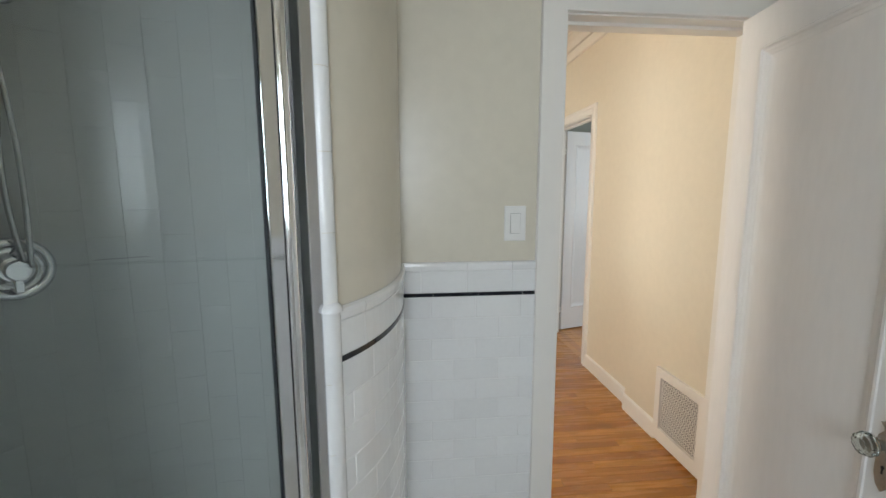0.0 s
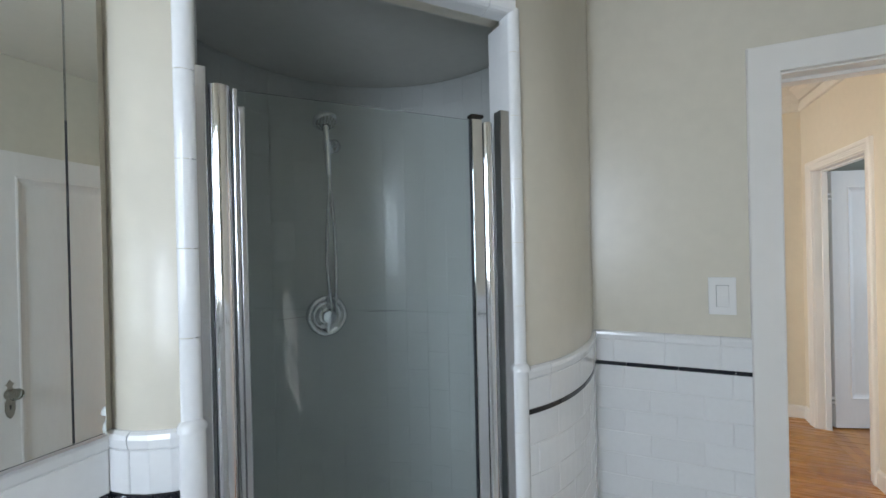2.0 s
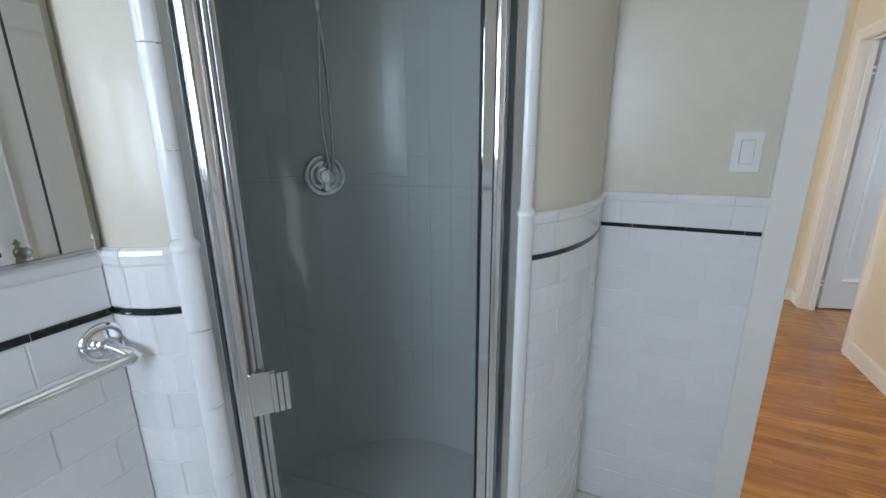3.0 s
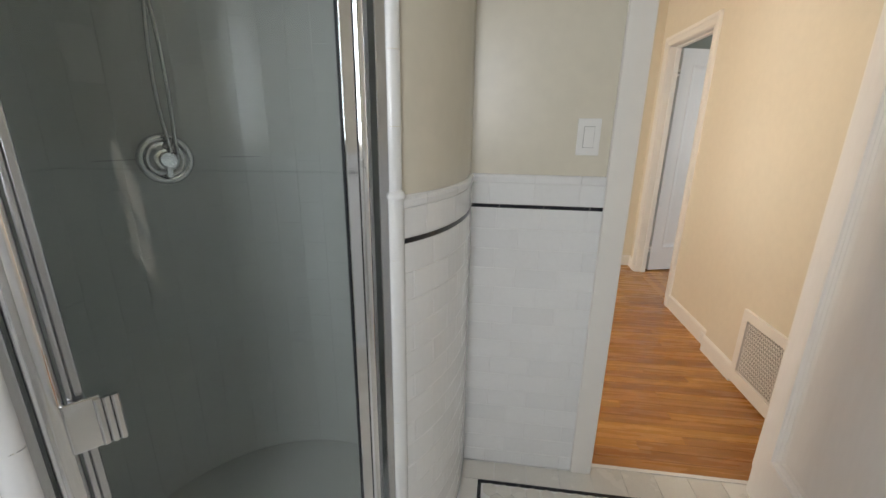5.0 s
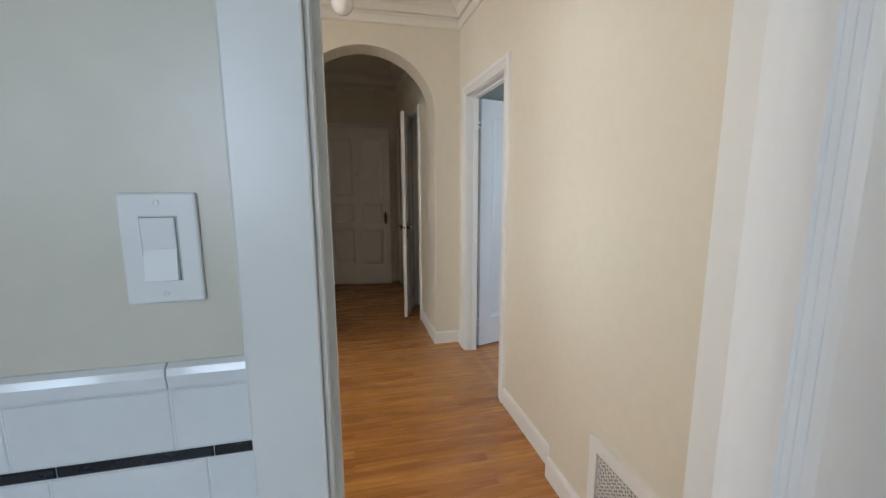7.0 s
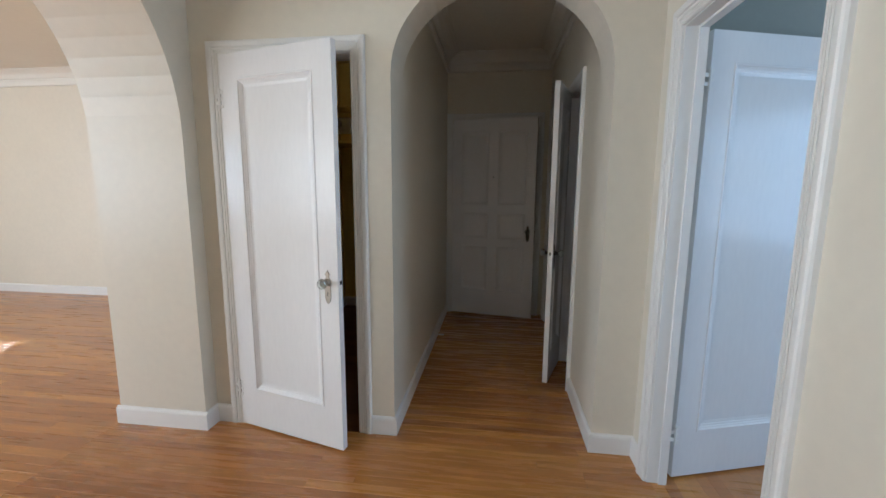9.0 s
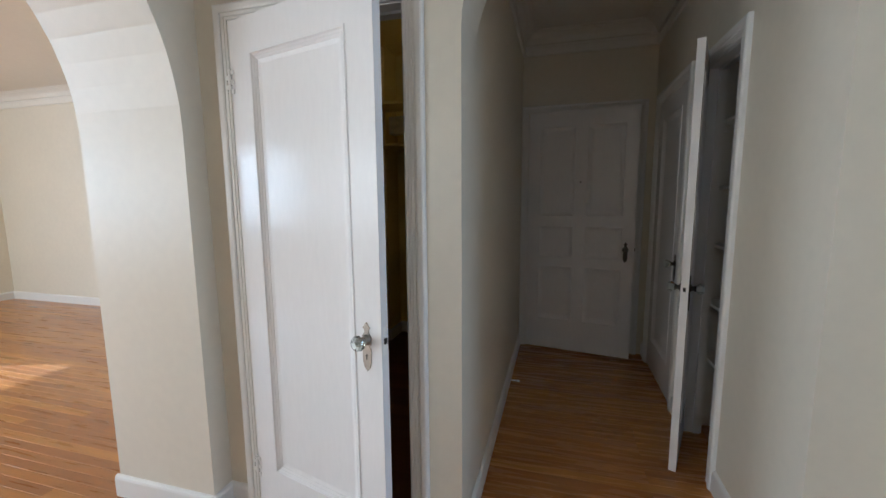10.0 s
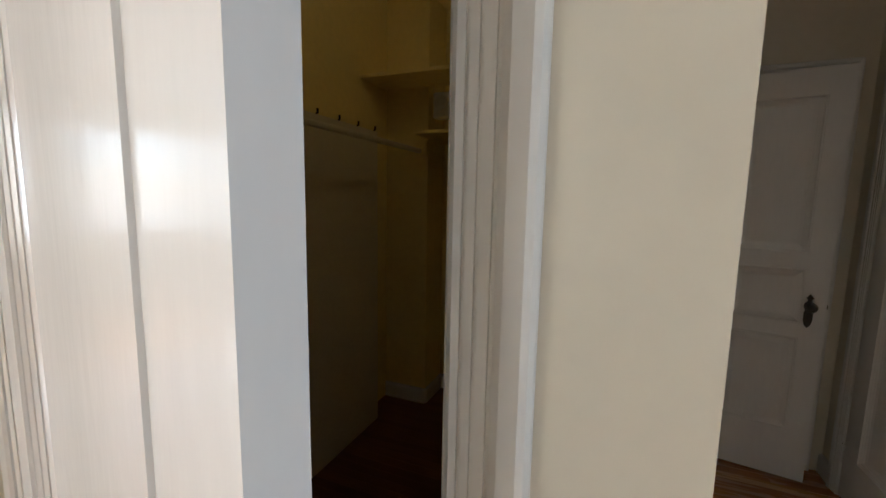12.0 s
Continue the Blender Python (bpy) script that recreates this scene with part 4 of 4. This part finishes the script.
lathe(bm, [(0.007, 0.060), (0.008, 0.063), (0.008, 0.074), (0.006, 0.077)], ry, 14)
part("rubber_tip", bm, RUBBER, stop, smooth=True)

globe = empty("ceiling_globe_light", Matrix.Translation((0.700, 3.75, ZC)), "white opal glass globe lamp hanging below the hall ceiling", "ceiling light")
bm = bmesh.new()
lathe(bm, [(0.062, 0.0), (0.062, -0.008), (0.050, -0.022), (0.014, -0.028), (0.009, -0.040), (0.009, -0.150), (0.026, -0.156), (0.032, -0.186)], Matrix(), 28)
part("canopy", bm, RUBBER, globe, "white ceiling canopy with a short stem", smooth=True)
bm = bmesh.new()
lathe(bm, [(0.072 * math.sin(radians(a)), -0.254 + 0.072 * math.cos(radians(a))) for a in (25, 40, 55, 70, 85, 100, 115, 130, 145, 160, 172)], Matrix(), 32)
part("globe", bm, OPAL, globe, "white opal glass globe", smooth=True)

# linen closet shelves
for z in (0.47, 0.79, 1.12, 1.44, 1.79):
    sh = empty("shelf", Matrix.Translation((1.72, 5.195, z)), "white painted shelf in the linen closet", "shelf", "linen closet shelves")
    part("board", boxes((-0.23, 0.219, -0.333, 0.333, -0.018, 0.0), bevel=0.002), TRIM, sh)
    for s in (-1, 1):
        part("cleat", boxes((-0.21, 0.215, s * 0.322 - 0.010, s * 0.322 + 0.010, -0.05, -0.0185)), TRIM, sh)

# coat closet things
board = tagged(finish("storage_board", boxes((-1.13, -1.095, 5.0, 6.13, 0.0, 1.84), bevel=0.003), BOARD), "tall painted board standing along the closet wall", "board")
rod = empty("closet_rod", Matrix(), "round wooden clothes rod on brackets", "clothes rod")
bm = bmesh.new()
lathe(bm, [(0.016, 4.52), (0.016, 6.43)], Matrix.Translation((-0.95, 0, 1.755)) @ Euler((radians(-90), 0, 0)).to_matrix().to_4x4(), 18)
part("pole", bm, BOARD, rod, smooth=True)
part("bracket", boxes((-1.0, -0.90, 6.418, 6.439, 1.72, 1.82), bevel=0.003), YELLOW, rod)
rail = empty("hook_rail", Matrix(), "painted rail with a row of dark coat hooks", "hook rail")
part("rail_board", boxes((-1.2105, -1.194, 4.6, 6.30, 1.81, 1.90), bevel=0.002), YELLOW, rail)
for i in range(9):
    y = 4.75 + 0.18 * i
    bm = bmesh.new()
    tube(bm, [(-1.199, y, 1.86), (-1.165, y, 1.852), (-1.15, y, 1.865), (-1.15, y, 1.885)], 0.0055, 8)
    part("hook", bm, DARKMETAL, rail, "dark metal coat hook", smooth=True)
shelf = empty("closet_shelf", Matrix(), "ochre painted closet shelf against the back wall", "shelf", "closet shelves")
part("board", boxes((-1.2105, -0.60, 6.12, 6.439, 2.16, 2.18), bevel=0.002), YELLOW, shelf)
shelf = empty("closet_shelf", Matrix(), "ochre painted closet shelf against the back wall", "shelf", "closet shelves")
part("board", boxes((-0.886, 0.22, 6.20, 6.719, 1.83, 1.85), bevel=0.002), YELLOW, shelf)
fix = empty("wall_fixture", Matrix.Translation((-0.76, 6.42, 2.03)), "white plastic box with a round knob hanging above the closet shelf", "fixture")
part("box", boxes((-0.085, 0.10, -0.04, 0.04, -0.08, 0.08), bevel=0.012), RUBBER, fix)
bm = bmesh.new()
lathe(bm, [(0.042, 0.0), (0.042, 0.020), (0.036, 0.026), (0.02, 0.028)], Matrix.Translation((-0.03, -0.041, 0.015)) @ Euler((radians(90), 0, 0)).to_matrix().to_4x4(), 28)
part("dial", bm, RUBBER, fix, smooth=True)
part("arm", boxes((-0.06, 0.06, 0.0405, 0.298, 0.03, 0.05)), RUBBER, fix)

# unseen bulb added to brighten the closet's upper walls
lampholder = empty("closet_ceiling_light", Matrix.Translation((-0.42, 5.5, ZC - 0.02)), "unseen bare warm bulb in a white lampholder, added to brighten the closet", "ceiling light")
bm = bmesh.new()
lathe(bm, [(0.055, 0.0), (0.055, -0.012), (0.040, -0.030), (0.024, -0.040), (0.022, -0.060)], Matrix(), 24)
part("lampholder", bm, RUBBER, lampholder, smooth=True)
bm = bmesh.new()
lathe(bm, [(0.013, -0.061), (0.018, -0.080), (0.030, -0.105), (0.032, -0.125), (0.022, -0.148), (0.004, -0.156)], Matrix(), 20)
part("bulb", bm, BULB, lampholder, "added warm frosted fill bulb", smooth=True)

# ---- pieces: tiles ----
north = lambda u, v, d: (0.1001 + u, BN - d, v)
wainscot("wall_tiles_switch", north, 0.456, 1, "white glazed wall tiles with a black liner below the light switch", 0.02)
wainscot("wall_tiles_curved", put_r, len_r - 0.009, 5, "white glazed wall tiles following the curved shower wall", 0.05)
wainscot("wall_tiles_wing", put_l, len_l, 3, "white glazed wall tiles beside the shower opening")
west = lambda u, v, d: (BW + d, -0.70 + u, v)
wainscot("wall_tiles_west", west, 1.008, 1, "white glazed wall tiles with a black liner below the mirror", 0.055)

put_b, len_b = along_line(BOWL)
holder = empty("shower_tiles", Matrix(), "pale glazed tiles on the rounded shower wall", "wall tiles", kind="structure")
cols = 21
for c in range(cols):
    a, e = len_b * c / cols, len_b * (c + 1) / cols
    z = 0.02 - (LONG / 2 if c % 2 else 0)
    while z < 2.165:
        z0, z1 = max(z, 0.02), min(z + LONG, 2.168)
        if z1 - z0 > 0.01:
            bm = bmesh.new()
            tile_mesh(bm, put_b, a, e, z0, z1, THICK, 3, 0.0001, 0.0006)
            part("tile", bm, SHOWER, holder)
        z += LONG

for a, e in ((0.34, 0.47), (0.53, 0.60)):
    bm = bmesh.new()
    loft(bm, [[put_b(len_b * (a + (e - a) * k / 12), v, d) for v, d in ((1.2515, 0.0070), (1.2515, 0.0084), (1.2545, 0.0084), (1.2545, 0.0070))] for k in range(13)])
    part("joint", bm, SHADOWGAP, holder, "thin dark open joint between tiles")

# rest of the bathroom: plain tiled dado with black liner
bm = boxes((BW, 1.4195, BS, BS + 0.008, 0, WAIN), (1.412, BE, BS + 0.008, BN, 0, WAIN), (BW, BW + 0.008, BS + 0.008, -0.70, 0, WAIN))
structure(finish("trim_dado", bm, TILE), "white tiled dado round the bathroom", "wall tiles")
bm = boxes((BW, 1.41, BS + 0.008, BS + 0.010, 1.094, 1.108), (1.410, 1.412, BS + 0.01, BN - 0.03, 1.094, 1.108))
structure(finish("trim_liner", bm, BLACK), "black liner tiles round the bathroom dado", "wall tiles")

# bathroom floor: hexagons inside a black line, plain border tiles outside
bath_floor = structure(finish("floor_bath", boxes((BW - 0.1, BE, BS - 0.1, 1.545, -0.015, -0.003)), GROUT), "white mosaic bathroom floor with a black border line", "floor")
R = 0.032
hexm = bmesh.new()
prism(hexm, [((R - 0.0012) * math.cos(math.pi / 3 * i + math.pi / 6), (R - 0.0012) * math.sin(math.pi / 3 * i + math.pi / 6)) for i in range(6)], lambda u, v, d: (u, v, d), -0.004, 0.0)
first = part("hex_tile", hexm, HEX, bath_floor)
count = 0
w = R * math.sqrt(3)
field = bmesh.new()
for r in range(44):
    for c in range(24):
        x, y = 0.225 + (c + 0.5 * (r % 2)) * w, 1.262 - r * R * 1.5
        if x > 1.36 or y < BS + 0.03:
            continue
        if count < 290:
            if count:
                ob = new("hex_tile", first.data)
                ob.parent = bath_floor
            else:
                ob = first
            ob.location = (x, y, 0)
            count += 1
        else:
            prism(field, [(x + (R - 0.0012) * math.cos(math.pi / 3 * i + math.pi / 6), y + (R - 0.0012) * math.sin(math.pi / 3 * i + math.pi / 6)) for i in range(6)], lambda u, v, d: (u, v, d), -0.004, 0.0)
tagged(part("hex_field", field, HEX, bath_floor), kind="stuff")
for k in range(8):
    part("liner_tile", boxes((0.190 + k * 0.15, 0.339 + k * 0.15, 1.290, 1.304, -0.004, 0.0004)), BLACK, bath_floor)
for k in range(16):
    part("liner_tile", boxes((0.176, 0.190, 1.304 - (k + 1) * 0.15, 1.303 - k * 0.15, -0.004, 0.0004)), BLACK, bath_floor)
for k in range(10):
    part("border_tile", boxes((0.112 + k * 0.13, 0.240 + k * 0.13, 1.306, 1.398 if k < 4 else 1.432, -0.004, 0.0)), HEX, bath_floor)
for k in range(16):
    part("border_tile", boxes((0.110, 0.174, 1.304 - (k + 1) * 0.15, 1.302 - k * 0.15, -0.004, 0.0)), HEX, bath_floor)
    part("border_tile", boxes((-0.03, 0.108, 0.80 - (k + 1) * 0.13, 0.798 - k * 0.13, -0.004, 0.0)), HEX, bath_floor)
part("threshold", boxes((0.636, 1.328, 1.434, 1.452, -0.004, 0.003)), TRIM, bath_floor)

# oak strips: those of hall and corridor one by one, the other rooms as fields
rng = random.Random(7)
STRIP = 0.0572
hall_floor = empty("floor_hall", Matrix(), "varnished oak strip floor running across the hall", "floor", kind="structure")
shared = {}


def strip(x0, x1, y):
    length = round(x1 - x0, 2)
    if length not in shared:
        bm = bmesh.new()
        c = 0.0005
        loft(bm, [[(x, 0.0003, -0.012), (x, 0.0003, -c), (x, c + 0.0003, 0.0), (x, STRIP - c - 0.0003, 0.0), (x, STRIP - 0.0003, -c), (x, STRIP - 0.0003, -0.012)] for x in (0.0005, length - 0.0005)])
        ob = part("floor_strip", bm, OAK, hall_floor)
        shared[length] = ob.data
    else:
        ob = new("floor_strip", shared[length])
        ob.parent = hall_floor
    ob.location = (x0, y, 0)


def strips(x0, x1, y0, y1, long):
    y = y0
    while y < y1 - 0.01:
        x = x0
        while x < x1 - 0.01:
            d = rng.choice((0.5, 0.6, 0.7, 0.9)) * long
            e = x1 if x1 - (x + d) < 0.3 else x + d
            yield round(x, 2), round(e, 2), y
            x = e
        y += STRIP


for x0, x1, y in strips(-1.32, HE + 0.02, 1.452, 4.26, 2.2):
    strip(x0, x1, y)
Y1 = 1.452 + STRIP * math.ceil((4.26 - 1.452 - 0.01) / STRIP)
for x0, x1, y in strips(CW - 0.01, CE + 0.11, Y1, CN + 0.14, 1.6):
    strip(x0, x1, y)


def strip_field(name, rows, flip, label, mat=OAKFAR):
    vs, fs = [], []
    for x0, x1, y in rows:
        k = len(vs)
        c = 0.0005
        for x in (x0 + 0.0005, x1 - 0.0005):
            for a, z in ((0.0003, -0.012), (0.0003, -c), (c + 0.0003, 0.0), (STRIP - c - 0.0003, 0.0), (STRIP - 0.0003, -c), (STRIP - 0.0003, -0.012)):
                vs.append((x, y + a, z) if not flip else (y + a, x, z))
        fs += [(k + i, k + i + 1, k + i + 7, k + i + 6) for i in range(5)]
    me = bpy.data.meshes.new(name)
    me.from_pydata(vs, [], fs)
    me.materials.append(mat)
    return tagged(new(name, me), label, "floor", kind="structure")


strip_field("floor_living", strips(LW, -1.32, 0.5 + 0.0, LN, 3.0), False, "varnished oak strip floor of the living room")
strip_field("floor_bedroom", strips(1.6, 4.5, HE + 0.022, 4.5, 2.4), True, "varnished oak strip floor of the bedroom")
strip_field("floor_closet", strips(-1.25, CW - 0.1, Y1, 6.80, 1.6), False, "oak strip floor inside the closet, in a much darker colour", FLOORDARK)
strip_field("floor_linen", strips(CE + 0.11, 1.95, 4.8, 5.59, 1.6), False, "oak strip floor inside the linen closet")
